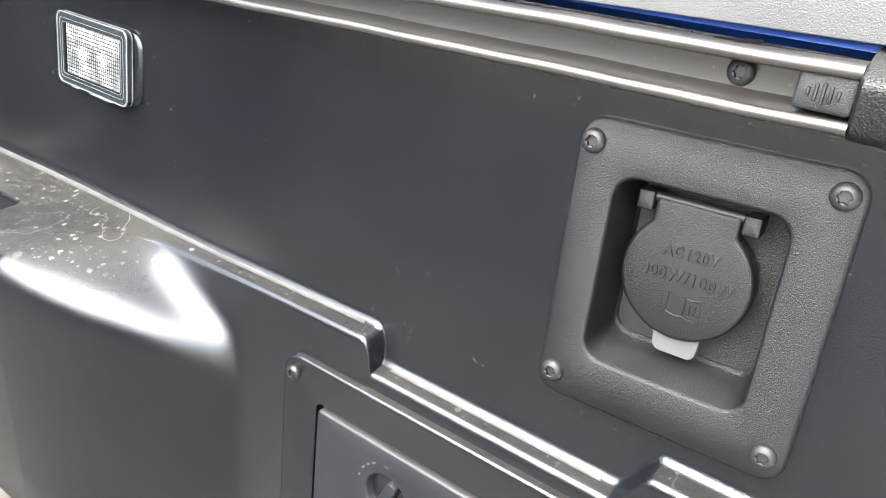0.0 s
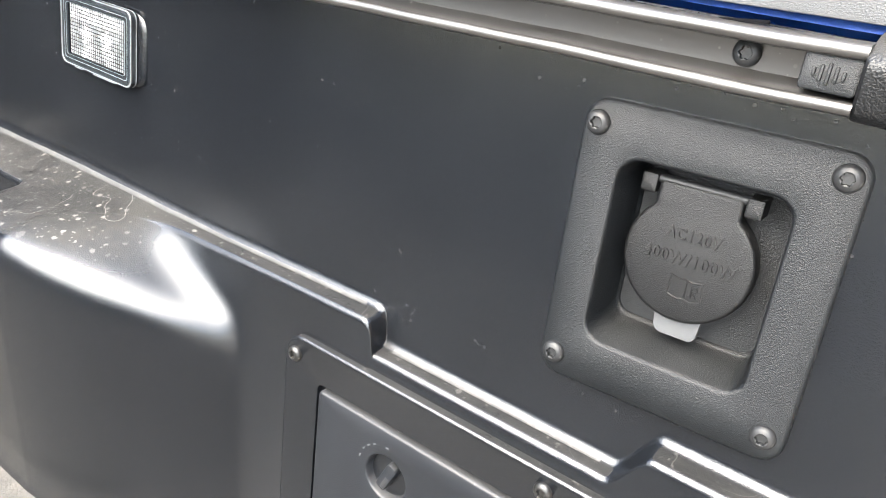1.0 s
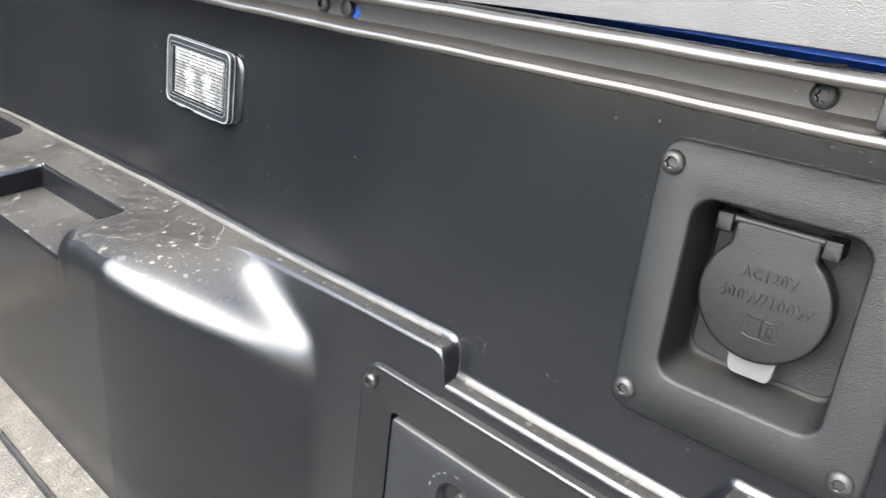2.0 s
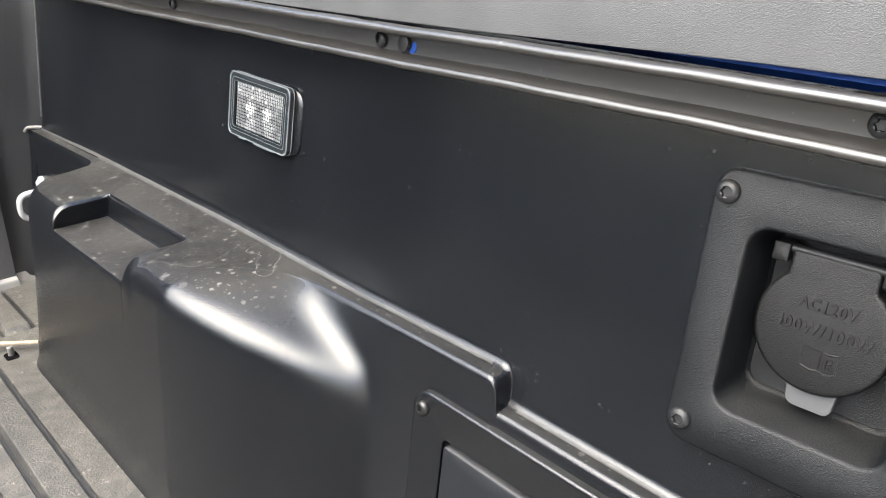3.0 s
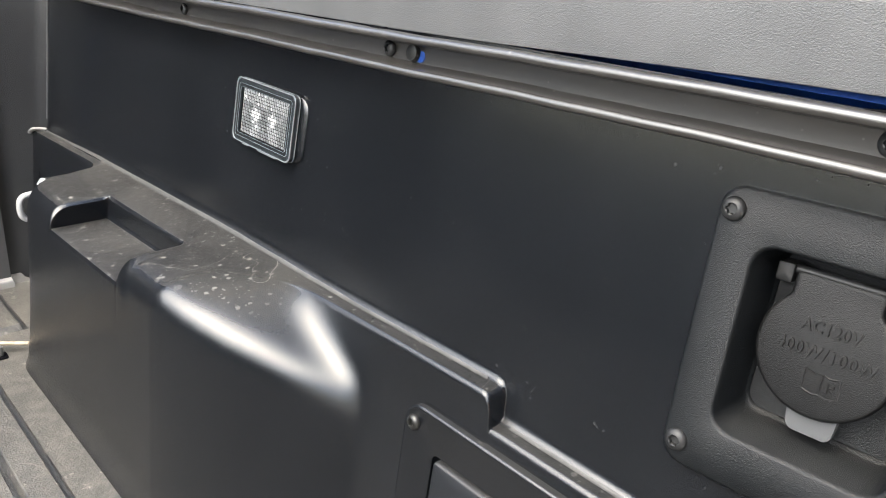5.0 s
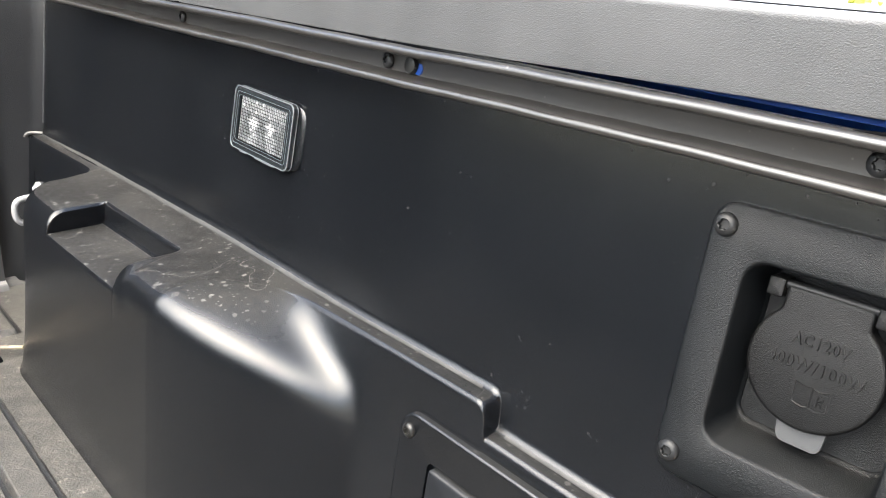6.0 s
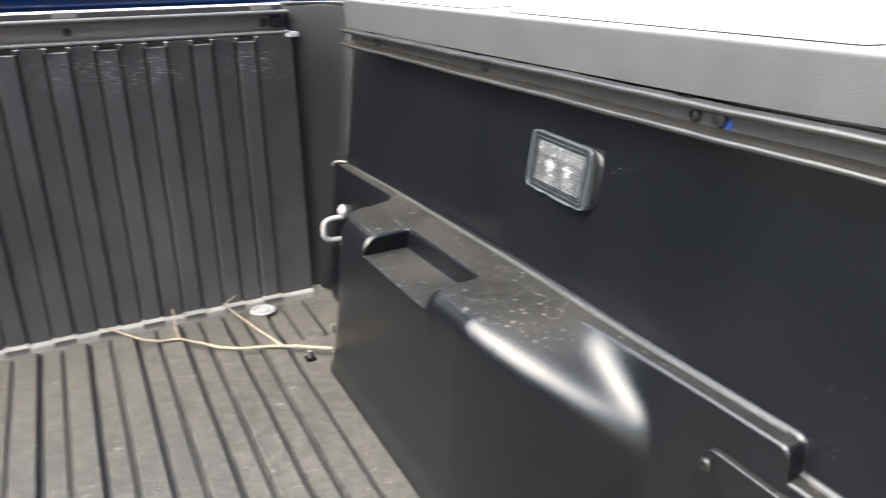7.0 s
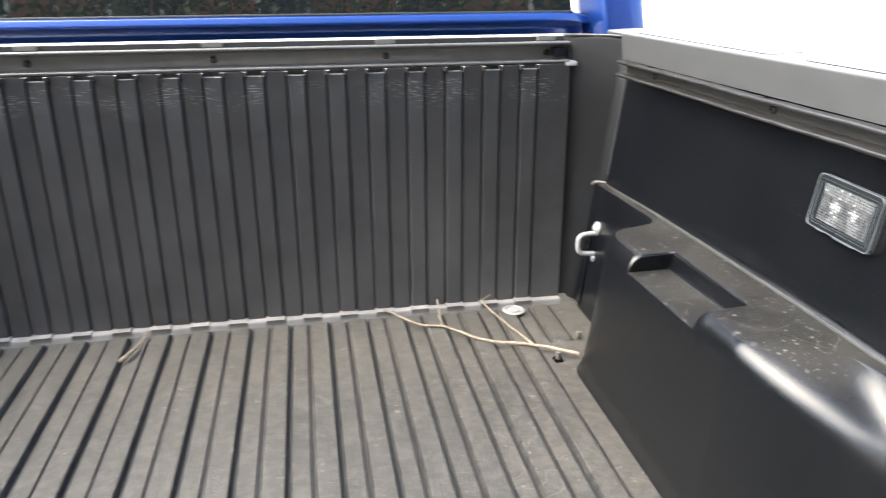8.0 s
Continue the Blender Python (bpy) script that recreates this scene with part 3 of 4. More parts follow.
# ---- front wall of the bed ----
def front_wall():
    """Vertical ribs, each with a step at its foot and a short ledge under the rail."""
    pitch, half = 0.0693, 0.0140
    cols = [(-1.455, 0.0)]
    for k in range(-14, 5):
        c = -0.452 + pitch * k
        edge = ((0.0058, 0.0), (0.0050, -0.25), (0.0040, -1.5), (0.0004, -1.5), (-0.0006, 0.75), (-0.0014, 1.0))
        cols += [(c - half - d, h) for d, h in edge] + [(c + half + d, h) for d, h in edge[::-1]]
    cols.append((-0.098, 0.0))
    rows = []
    for z, push, base in ((-0.005, 1.0, 0.0), (0.02, 1.0, 0.0), (0.2, 1.0, 0.0), (0.4550, 1.0, 0.002), (0.4575, 0.7, 0.002), (0.4582, -3.6, 0.002), (0.4655, -3.6, 0.002), (0.4660, 0.0, 0.029), (0.512, 0.0, 0.029), (0.514, 0.0, 0.032), (0.514, 0.0, 0.060)):
        rows.append([(x, FRONT_Y + base - 0.007 - 0.0024 * h * push, z) for x, h in cols])
    return grid(rows)


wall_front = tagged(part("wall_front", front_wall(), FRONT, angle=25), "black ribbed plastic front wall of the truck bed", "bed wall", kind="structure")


def foot_sill():
    """Stepped dusty ledge where floor and front wall meet."""
    cols = [(-1.455, 0.0)]
    for k in range(-14, 5):
        c = -0.452 + 0.0693 * k
        cols += [(c - 0.0176, 0.0), (c - 0.0168, 1.0), (c + 0.0168, 1.0), (c + 0.0176, 0.0)]
    cols.append((-0.098, 0.0))
    rows = []
    for y, z, lift in ((1.0930, -0.0064, 0.0), (1.0952, -0.0030, 0.0), (1.0972, 0.0004, 0.5), (1.0988, 0.0026, 1.0), (1.1002, 0.0034, 1.0), (1.1120, 0.0046, 1.0), (1.116, 0.0050, 1.0)):
        rows.append([(x + 0.0006 * math.sin(61.0 * x + 300 * y), y - 0.0024 * h * lift + 0.0005 * math.sin(47.0 * x), z + 0.0026 * h * lift) for x, h in cols])
    return grid(rows)


tagged(part("baseboard", foot_sill(), SILL, angle=25), "pale dusty stepped ledge at the foot of the front wall", "ledge", kind="structure")


def corner_strip(sign):
    rows = []
    for z in (0.0, 0.12, 0.254, 0.266, 0.40, 0.507, 0.513, 0.515):
        back = 0.0 if z < 0.51 else (z - 0.51) * 1.2
        row = eased_polyline([(-0.104, 1.136), (-0.088, 1.126), (wall_x(z) - 0.008, 1.092), (wall_x(z) + 0.004, 1.075)], [0.008, 0.01], 4)
        rows.append([((v[0] if sign > 0 else -1.50 - v[0]), v[1] + back, z) for v in row])
    return grid(rows if sign > 0 else [r[::-1] for r in rows])


for s, nm in ((1, "corner_panel"), (-1, "corner_panel")):
    tagged(part(nm, corner_strip(s), POST), "grained dark grey corner panel between the bed walls", "corner panel", "corner panels", "structure")


def corner_edge():
    return tube(smooth_path([(-0.106, 1.137, 0.5145), (-0.088, 1.128, 0.5148), (-0.040, 1.112, 0.5145), (-0.006, 1.094, 0.5130), (0.004, 1.088, 0.5090)], 4), 0.0022, 6)


part("top_edge", corner_edge(), CAP, wall_front, "pale upper edge of the corner")

# ---- rails ----
def channel(lip, back, low, high, deep):
    """Section of a rail: two rolled lips and a flat back, in (x, z)."""
    def bead(cx, cz, r, a0, a1, n=7):
        return [(cx + r * math.cos(radians(a0 + (a1 - a0) * i / n)), cz + r * math.sin(radians(a0 + (a1 - a0) * i / n))) for i in range(n + 1)]
    out = bead(lip + 0.0026, low + 0.0016, 0.0028, 60, 290)
    out += [(back + 0.002, low - 0.001), (back + 0.002, high + 0.0020), (lip + 0.0150, high + 0.0030), (lip + 0.0130, high + 0.0038)]
    out += bead(lip + 0.0036, high + 0.0012, 0.0030, 80, 285, 8)
    out += [(back - 0.004, high - 0.0024), (back, high - 0.006), (back, low + 0.006), (back - 0.003, low + 0.0035)]
    return out


def torx_screw(radius, mat):
    """Round-headed screw with a six-lobed socket; stands on z."""
    head = loft([ring(radius, 0.0), ring(radius, 0.0010), ring(radius * 0.93, 0.0022), ring(radius * 0.72, 0.0034), ring(radius * 0.50, 0.0038),
                 ring(radius * 0.44, 0.0036, lobes=0.16), ring(radius * 0.40, 0.0016, lobes=0.16)])
    return mesh_of("screw_head", head, mat, 28)


SCREW_SMALL, SCREW_MID, SCREW_PLATE = torx_screw(0.0062, SCREW), torx_screw(0.0062, BLACK_SCREW), torx_screw(0.0064, BLACK_SCREW)
FALL = -0.0105


def on_wall(y, z, out=0.0, shear=0.0):
    """Frame on the leaning side wall: x to the rear, y up the wall, z out of it."""
    right, up = Vector((0, -1, 0)), Vector((K, shear, 1)).normalized()
    nrm = Vector((-1, 0, K)).normalized()
    m = Matrix((right, up, nrm)).transposed().to_4x4()
    m.translation = Vector((wall_x(z), y, z)) + nrm * out
    return m


def side_rail():
    rail = thing("cargo_rail", pose(0, 0, 0), "bronze-grey metal tie-down rail along the side wall", "rail")
    part("channel", section_extrude(channel(-0.030, -0.010, 0.4605, 0.4828, 0.02), -0.1128, 1.062, FALL, 90), RAIL, rail, angle=50)
    facing = on_wall(0, 0.472).to_3x3()
    for y in (-0.0645, 0.277, 0.612, 0.945):
        m = facing.to_4x4()
        m.translation = (-0.0102, y, 0.4727 + FALL * y)
        part("screw", SCREW_MID, BLACK_SCREW, rail, m=m)
    m = facing.to_4x4()
    m.translation = (-0.0102, 0.250, 0.4725 + FALL * 0.250)
    part("plug", loft([ring(0.0064, 0.0), ring(0.0064, 0.002), ring(0.0055, 0.0036), ring(0.002, 0.0040)]), SCREW, rail, "black plug over a hole", m)
    m2 = m.copy()
    m2.translation = (-0.0100, 0.2435, 0.4712 + FALL * 0.2435)
    part("hole", loft([ring(0.0050, 0.0), ring(0.0046, 0.0008)]), BLUE, rail, "hole that shows blue paint", m2)
    for y in (-0.062, 0.283, 0.617, 0.95):
        slot = slab(0.021, 0.0036, 0.0012, 0.0016, 0.0003)
        m = pose(-0.0185, y, 0.4862 + FALL * y, 0, 6, 90)
        part("slot", slot, DARK, rail, "dark oval slot", m)
    stop = slab(0.0220, 0.0150, 0.016, 0.002, 0.0014)
    m = facing.to_4x4()
    m.translation = (-0.012, -0.1015, 0.4732)
    block = part("end_stop", stop, PLATE, rail, "grained grey end stop", m)
    for i, h in enumerate((0.0035, 0.0065, 0.0085, 0.0065, 0.0035)):
        part("ridge", slab(0.0013, h, 0.0014, 0.0005, 0.0004, cx=-0.006 + 0.0028 * i, z=0.016, n=2), PLATE, block)
    return rail


side_rail()


def front_rail():
    rail = thing("cargo_rail", pose(0, 0, 0), "bronze-grey metal tie-down rail along the front wall", "rail")
    sec = channel(-0.022, 0.0, 0.4685, 0.5010, 0.02)
    bm = loft([[(x, FRONT_Y + 0.016 + u, z) for u, z in sec] for x in (-0.100, -0.66, -1.42)])
    part("channel", bm, PALE_RAIL, rail, angle=50)
    facing = Matrix(((1, 0, 0), (0, 0, -1), (0, 1, 0))).to_4x4()
    for k in range(5):
        m = facing.copy()
        m.translation = (-0.138 - 0.2945 * k, FRONT_Y + 0.0155, 0.4845)
        part("screw", SCREW_SMALL, SCREW, rail, m=m)
        part("bracket", slab(0.034, 0.010, 0.008, 0.001, 0.0008), PALE_RAIL, rail, m=pose(-0.138 - 0.2945 * k, FRONT_Y + 0.020, 0.5050, 0, 0, 0))
    end = slab(0.024, 0.016, 0.014, 0.002, 0.001)
    m = facing.copy()
    m.translation = (-0.116, FRONT_Y + 0.016, 0.4855)
    part("end_stop", end, PLATE, rail, "grained grey end stop", m)
    clip = slab(0.022, 0.008, 0.016, 0.002, 0.001)
    m = facing.copy()
    m.translation = (-0.096, FRONT_Y + 0.010, 0.4655)
    part("clip", clip, ZINC, rail, "pale metal clip at the rail's end", m)
    return rail


front_rail()


# ---- cap on the side wall, rear post ----
def cap_section():
    outer = [(0.006, 0.4935), (-0.0064, 0.4935), (-0.0083, 0.5120), (-0.0102, 0.5310), (-0.0070, 0.5342), (0.05, 0.5365), (0.115, 0.5335), (0.124, 0.525), (0.126, 0.46)]
    inner = [(0.120, 0.46), (0.118, 0.522), (0.006, 0.522)]
    top = eased_polyline(outer, [0.0008, 0.004, 0.0022, 0.0025, 0.02, 0.008, 0.006], 6)
    return [(v[0], v[1]) for v in top] + inner


CAP_FALL = -0.0125


def rail_cap(sign):
    cap = thing("bed_cap", pose(0, 0, 0), "grained grey plastic cap along the top of the bed side", "bed cap", "bed caps")
    cap["kind"] = "structure"
    sec = cap_section()
    if sign < 0:
        sec = [(-1.50 - x, z) for x, z in sec][::-1]
    loops = []
    for y in (-0.30, -0.10, 0.0, 0.10, 0.19, 0.28, 0.5, 0.8, 1.165):
        sag = 0.0026 + 0.0042 * ease((y + 0.04) / 0.30)
        loops.append([(x, y, z + CAP_FALL * y - sag * min(1.0, max(0.0, (0.530 - z) / 0.035)) * (abs(x + 0.75) < 0.76)) for x, z in sec])
    part("moulding", loft(loops), CAP, cap, angle=40)
    if sign > 0:
        for y, length in ((0.86, 0.40), (0.37, 0.44), (-0.06, 0.30)):
            lid = slab(0.052, length, 0.0016, 0.012, 0.0008)
            part("gap", slab(0.0545, length + 0.0025, 0.0012, 0.013, 0.0002), DARK, cap, "thin dark gap round a cover", pose(0.030, y, 0.5348 + CAP_FALL * y, -0.716, -1.9, 0))
            part("cover", lid, CAP, cap, "flush cover in the cap", pose(0.030, y, 0.5348 + CAP_FALL * y, -0.716, -1.9, 0))
    return cap


rail_cap(1)
rail_cap(-1)


def bed_side(sign):
    """Painted outer side of the bed under the cap."""
    side = thing("bed_side", pose(0, 0, 0), "blue painted outer side panel of the truck bed", "bed side", "bed sides")
    side["kind"] = "structure"
    sec = [(0.012, 0.505), (0.003, 0.4945), (0.0005, 0.4870), (0.012, 0.484), (0.060, 0.47), (0.060, -0.2), (0.20, -0.25), (0.22, 0.1), (0.17, 0.35), (0.117, 0.47), (0.100, 0.515)]
    if sign < 0:
        sec = [(-1.50 - x, z) for x, z in sec][::-1]
    loops = []
    for y, back in ((-0.30, 0.005), (-0.12, 0.005), (0.10, 0.006), (0.35, 0.012), (1.165, 0.014)):
        loops.append([(x + sign * (back if i < 4 else 0.0), y, z) for i, (x, z) in enumerate(sec if sign > 0 else sec[::-1])])
    part("panel", loft(loops), BLUE, side)
    return side


bed_side(1)
bed_side(-1)


def rear_post():
    post = thing("rear_post", pose(0, 0, 0), "grained dark plastic post at the rear end of the bed side", "post")
    sec = eased_polyline([(0.010, 0.4535), (-0.006, 0.4545), (-0.029, 0.459), (-0.0335, 0.4850), (-0.012, 0.4895), (0.010, 0.4900)], [0.004, 0.007, 0.007, 0.004], 5)
    loops = [[(v[0] * 0.94, -0.1125, v[1]) for v in sec], [(v[0], -0.1140, v[1]) for v in sec], [(v[0] - 0.004, -0.24, v[1]) for v in sec]]
    part("moulding", loft(loops), POST, post, angle=40)
    return post


rear_post()


# ---- power outlet ----
def lettering(body, width, m, mat, parent, depth=0.0010):
    """Raised letters, spread to that width."""
    cu = bpy.data.curves.new("lettering", "FONT")
    cu.body, cu.size, cu.extrude, cu.bevel_depth, cu.align_x, cu.align_y = body, 0.0088, depth, 0.00020, "CENTER", "CENTER"
    cu.resolution_u, cu.space_character = 3, 1.15
    tmp = new("lettering", cu)
    me = bpy.data.meshes.new_from_object(tmp.evaluated_get(bpy.context.evaluated_depsgraph_get()))
    bpy.data.objects.remove(tmp)
    xs = [v.co.x for v in me.vertices]
    me.transform(Matrix.Scale(width / (max(xs) - min(xs)), 4, (1, 0, 0)))
    me.materials.clear()
    me.materials.append(mat)
    ob = new("lettering", me)
    ob.parent, ob.matrix_basis = parent, m
    return ob


def outlet():
    box = thing("power_outlet", on_wall(-0.0615, 0.359, 0.0, 0.05), "grained grey plastic power outlet housing with closed round lid", "outlet")
    w, h, r, up = 0.1345, 0.1570, 0.012, 0.0018
    loops = [rounded(w, h, r, -0.002, 0, up), rounded(w, h, r, 0.0038, 0, up), rounded(w - 0.0012, h - 0.0012, r, 0.0052, 0, up), rounded(w - 0.0045, h - 0.0045, r - 0.001, 0.0062, 0, up),
             rounded(w - 0.03, h - 0.035, r, 0.0066, 0, up), rounded(0.0885, 0.1058, 0.0125, 0.0066, -0.0010, 0.0027), rounded(0.0868, 0.1038, 0.012, 0.0063, -0.0011, 0.0027), rounded(0.0856, 0.1023, 0.0118, 0.0054, -0.0011, 0.0027),
             rounded(0.0848, 0.1013, 0.0115, 0.0038, -0.0011, 0.0027), rounded(0.0820, 0.0963, 0.0105, -0.020, -0.001, 0.0035), rounded(0.0808, 0.0938, 0.0100, -0.0262, -0.001, 0.0039), rounded(0.0798, 0.0923, 0.0096, -0.0280, -0.001, 0.0041),
             rounded(0.0782, 0.0907, 0.009, -0.0286, -0.001, 0.0043), rounded(0.0774, 0.0899, 0.0086, -0.0300, -0.001, 0.0043)]
    part("plate", loft(loops, first=False), PLATE, box, angle=50)
    for x, y in ((-0.0588, 0.068), (0.0575, 0.0692), (-0.0582, -0.0630), (0.0570, -0.0625)):
        part("screw", SCREW_PLATE, BLACK_SCREW, box, m=pose(x, y, 0.0064))
    def lid_outline(inset, z):
        r, x0, x1, top = 0.0340 - inset, -0.0226 + inset, 0.0204 - inset, 0.0387 - inset
        pts = [(x1, top - 0.002), (x1 - 0.0006, top - 0.0006), (x1 - 0.002, top), (x0 + 0.002, top), (x0 + 0.0006, top - 0.0006), (x0, top - 0.002), (x0, math.sqrt(r * r - x0 * x0) + 0.0012)]
        a0, a1 = math.degrees(math.atan2(math.sqrt(r * r - x0 * x0), x0)) + 2.5, 360 + math.degrees(math.atan2(math.sqrt(r * r - x1 * x1), x1)) - 2.5
        pts += [(r * math.cos(radians(a)), r * math.sin(radians(a))) for a in np.linspace(a0, a1, 44)]
        pts.append((x1, math.sqrt(r * r - x1 * x1) + 0.0012))
        return [(float(x), float(y), z) for x, y in pts]

    steps = ((0.0006, -0.0210), (0.0, -0.0140), (0.0, -0.0112), (0.0005, -0.0101), (0.0014, -0.0094), (0.0024, -0.0092))
    lid = part("lid", loft([lid_outline(inset, z) for inset, z in steps]), LID, box, "round grained black lid with hinge tab", pose(-0.0036, 0.0058, 0))
    bar = tube([(-0.030, 0.0440, -0.0125), (-0.02, 0.0440, -0.0125), (0.02, 0.0440, -0.0125), (0.030, 0.0440, -0.0125)], 0.0026, 10)
    part("hinge_pin", bar, BLACK_SCREW, box, "", pose(-0.0047, 0, 0))
    for x in (-0.0312, 0.0218):
        part("hinge_block", slab(0.0085, 0.0100, 0.0135, 0.0012, 0.0010), LID, box, "", pose(x, 0.0415, -0.0215))
    tab = [rounded(0.0262, 0.022, 0.004, -0.0166), rounded(0.0262, 0.022, 0.004, -0.0142), rounded(0.0256, 0.0214, 0.0038, -0.0136)]
    tab = [[(x * (1.0 - 0.16 * min(1.0, max(0.0, (0.004 - y) / 0.014)) ** 2), y, z) for x, y, z in loop] for loop in tab]
    part("pull_tab", loft(tab), TAB, box, "light grey pull tab", pose(-0.0018, -0.0275, 0))
    lettering("AC120V", 0.0286, pose(0.0008, 0.0134, -0.0093), LID, lid)
    lettering("400W/100W", 0.0480, pose(0.0013, 0.0006, -0.0093), LID, lid)
    # open book sign: two page outlines with waved upper and lower edges, and a small figure on one page
    for side in (-1, 1):
        page = [(0.0, -0.0052), (0.0030 * side, -0.0062), (0.0062 * side, -0.0056), (0.0086 * side, -0.0046), (0.0086 * side, 0.0062), (0.0062 * side, 0.0052), (0.0030 * side, 0.0046), (0.0, 0.0056)]
        part("book_sign", tube([(x, y, 0.0) for x, y in (*page, page[0])], 0.00055, 5), LID, lid, "raised outline of a book page", pose(0.0032, -0.0145, -0.0092))
    for pts in ([(0.0032, 0.0022), (0.0060, 0.0026), (0.0060, 0.0004), (0.0036, 0.0000)], [(0.0034, 0.0026), (0.0034, -0.0032)], [(0.0046, -0.0010), (0.0062, -0.0030)]):
        part("book_sign", tube([(x, y, 0.0) for x, y in pts], 0.0005, 5), LID, lid, "", pose(0.0032, -0.0145, -0.0092))
    return box


outlet()


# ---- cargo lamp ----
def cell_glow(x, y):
    """How bright a cell of the lens looks from refracted light: two diodes, the streaks under them and the pale upper
    edge.
    """
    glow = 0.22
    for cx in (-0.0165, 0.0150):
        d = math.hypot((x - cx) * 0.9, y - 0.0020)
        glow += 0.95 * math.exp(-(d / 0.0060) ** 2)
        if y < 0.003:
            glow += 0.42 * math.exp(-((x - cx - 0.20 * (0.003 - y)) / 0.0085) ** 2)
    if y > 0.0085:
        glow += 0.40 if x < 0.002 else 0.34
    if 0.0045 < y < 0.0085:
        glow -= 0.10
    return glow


def cargo_lamp():
    lamp = thing("cargo_lamp", on_wall(0.4538, 0.3830, 0.0, -0.04) @ Matrix.Scale(0.62, 4, (0, 0, 1)), "rectangular clear bed lamp, unlit, on the side wall", "lamp")
    w, h, r = 0.1055, 0.0605, 0.007
    pad = [rounded(w + 0.010, h - 0.002, r + 0.006, -0.001, 0.0045), rounded(w + 0.007, h - 0.004, r + 0.005, 0.0006, 0.0045), rounded(w + 0.003, h - 0.007, r + 0.004, 0.0016, 0.0045), rounded(w - 0.001, h - 0.010, r, 0.0020, 0.0045)]
    part("pad", loft(pad), LINER, lamp, "black moulded pad behind the lamp")
    part("base", slab(w - 0.003, h - 0.003, 0.0050, r, 0.001, z=0.001), RUBBER, lamp, "black base")
    part("tray", slab(w - 0.012, h - 0.012, 0.0016, 0.004, 0.0004, z=0.0060), SMOKE, lamp, "smoke-grey tray")
    # moulded prism cells of the lens, each tilted its own way
    # three cell colours stand in for the light that the lens refracts
    shades = [bmesh.new() for _ in range(3)]
    for i in range(27):
        for k in range(14):
            x, y = -0.0405 + 0.003 * i, -0.0207 + 0.003 * k
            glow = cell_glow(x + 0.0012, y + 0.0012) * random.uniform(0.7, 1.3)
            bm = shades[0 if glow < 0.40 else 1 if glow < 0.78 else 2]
            tilt = [0.0092 + random.uniform(-0.0001, 0.0001) for _ in range(4)]
            vs = [bm.verts.new((x + dx * 0.0025, y + dy * 0.0026, z)) for (dx, dy), z in zip(((0, 0), (1, 0), (1, 1), (0, 1)), tilt)]
            top = bm.verts.new((x + 0.0014 + random.uniform(-0.00015, 0.00015), y + 0.0007 + random.uniform(-0.00015, 0.00015), 0.0101))
            for a in range(4):
                bm.faces.new((vs[a], vs[(a + 1) % 4], top))
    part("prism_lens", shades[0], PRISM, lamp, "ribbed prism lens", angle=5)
    part("glint_cell", shades[1], GLINT_PRISM, lamp, "cells under the diodes with refracted glints in their colour", angle=5)
    part("diode_glint_cell", shades[2], DIODE_GLINT, lamp, "cells over the diodes with bright glints in their colour", angle=5)
    border = [rounded(w - 0.003, h - 0.003, r - 0.0015, 0.0100), rounded(w - 0.003, h - 0.003, r - 0.0015, 0.0112), rounded(w - 0.0045, h - 0.0045, r - 0.002, 0.0116), rounded(0.0845, 0.0445, 0.002, 0.0112), rounded(0.0845, 0.0445, 0.002, 0.0088)]
    part("lens_border", loft(border, False, False), SMOKE, lamp, "smoke-grey border")
    for g, t in ((0.0050, 0.0007), (0.0082, 0.0006)):
        a, b = (w - 2 * g, h - 2 * g), (w - 2 * g - t, h - 2 * g - t)
        part("border_line", loft([rounded(*a, r - 0.004, 0.0112), rounded(*a, r - 0.004, 0.0120), rounded(*b, r - 0.0042, 0.0120), rounded(*b, r - 0.0042, 0.0112)], False, False), EDGE, lamp)
    # side of the clear shell, then its bright rounded lip
    shell = [rounded(w, h, r, 0.0034), rounded(w, h, r, 0.0108), rounded(w - 0.0030, h - 0.0030, r - 0.0015, 0.0108)]
    part("lens_shell", loft(shell, False, False), SHELL, lamp, "clear bluish side of the lens")
    for z in (0.0036, 0.0112):
        lip = []
        for q in range(9):
            a = 2 * math.pi * q / 8
            lip.append(rounded(w - 0.0006 + 0.0014 * math.cos(a), h - 0.0006 + 0.0014 * math.sin(a + math.pi / 2), r, z + 0.0011 * math.sin(a)))
        part("lens_rim", loft(lip, False, False), EDGE, lamp, "clear rounded rim")
    for x, g in ((0.012, 0.034), (-0.028, 0.012)):
        part("catch", slab(g, 0.0022, 0.0040, 0.0008, 0.0004, cx=x, cy=-h / 2 - 0.0006, z=0.0070, n=2), EDGE, lamp, "clear catch on the lower edge")
    return lamp


cargo_lamp()


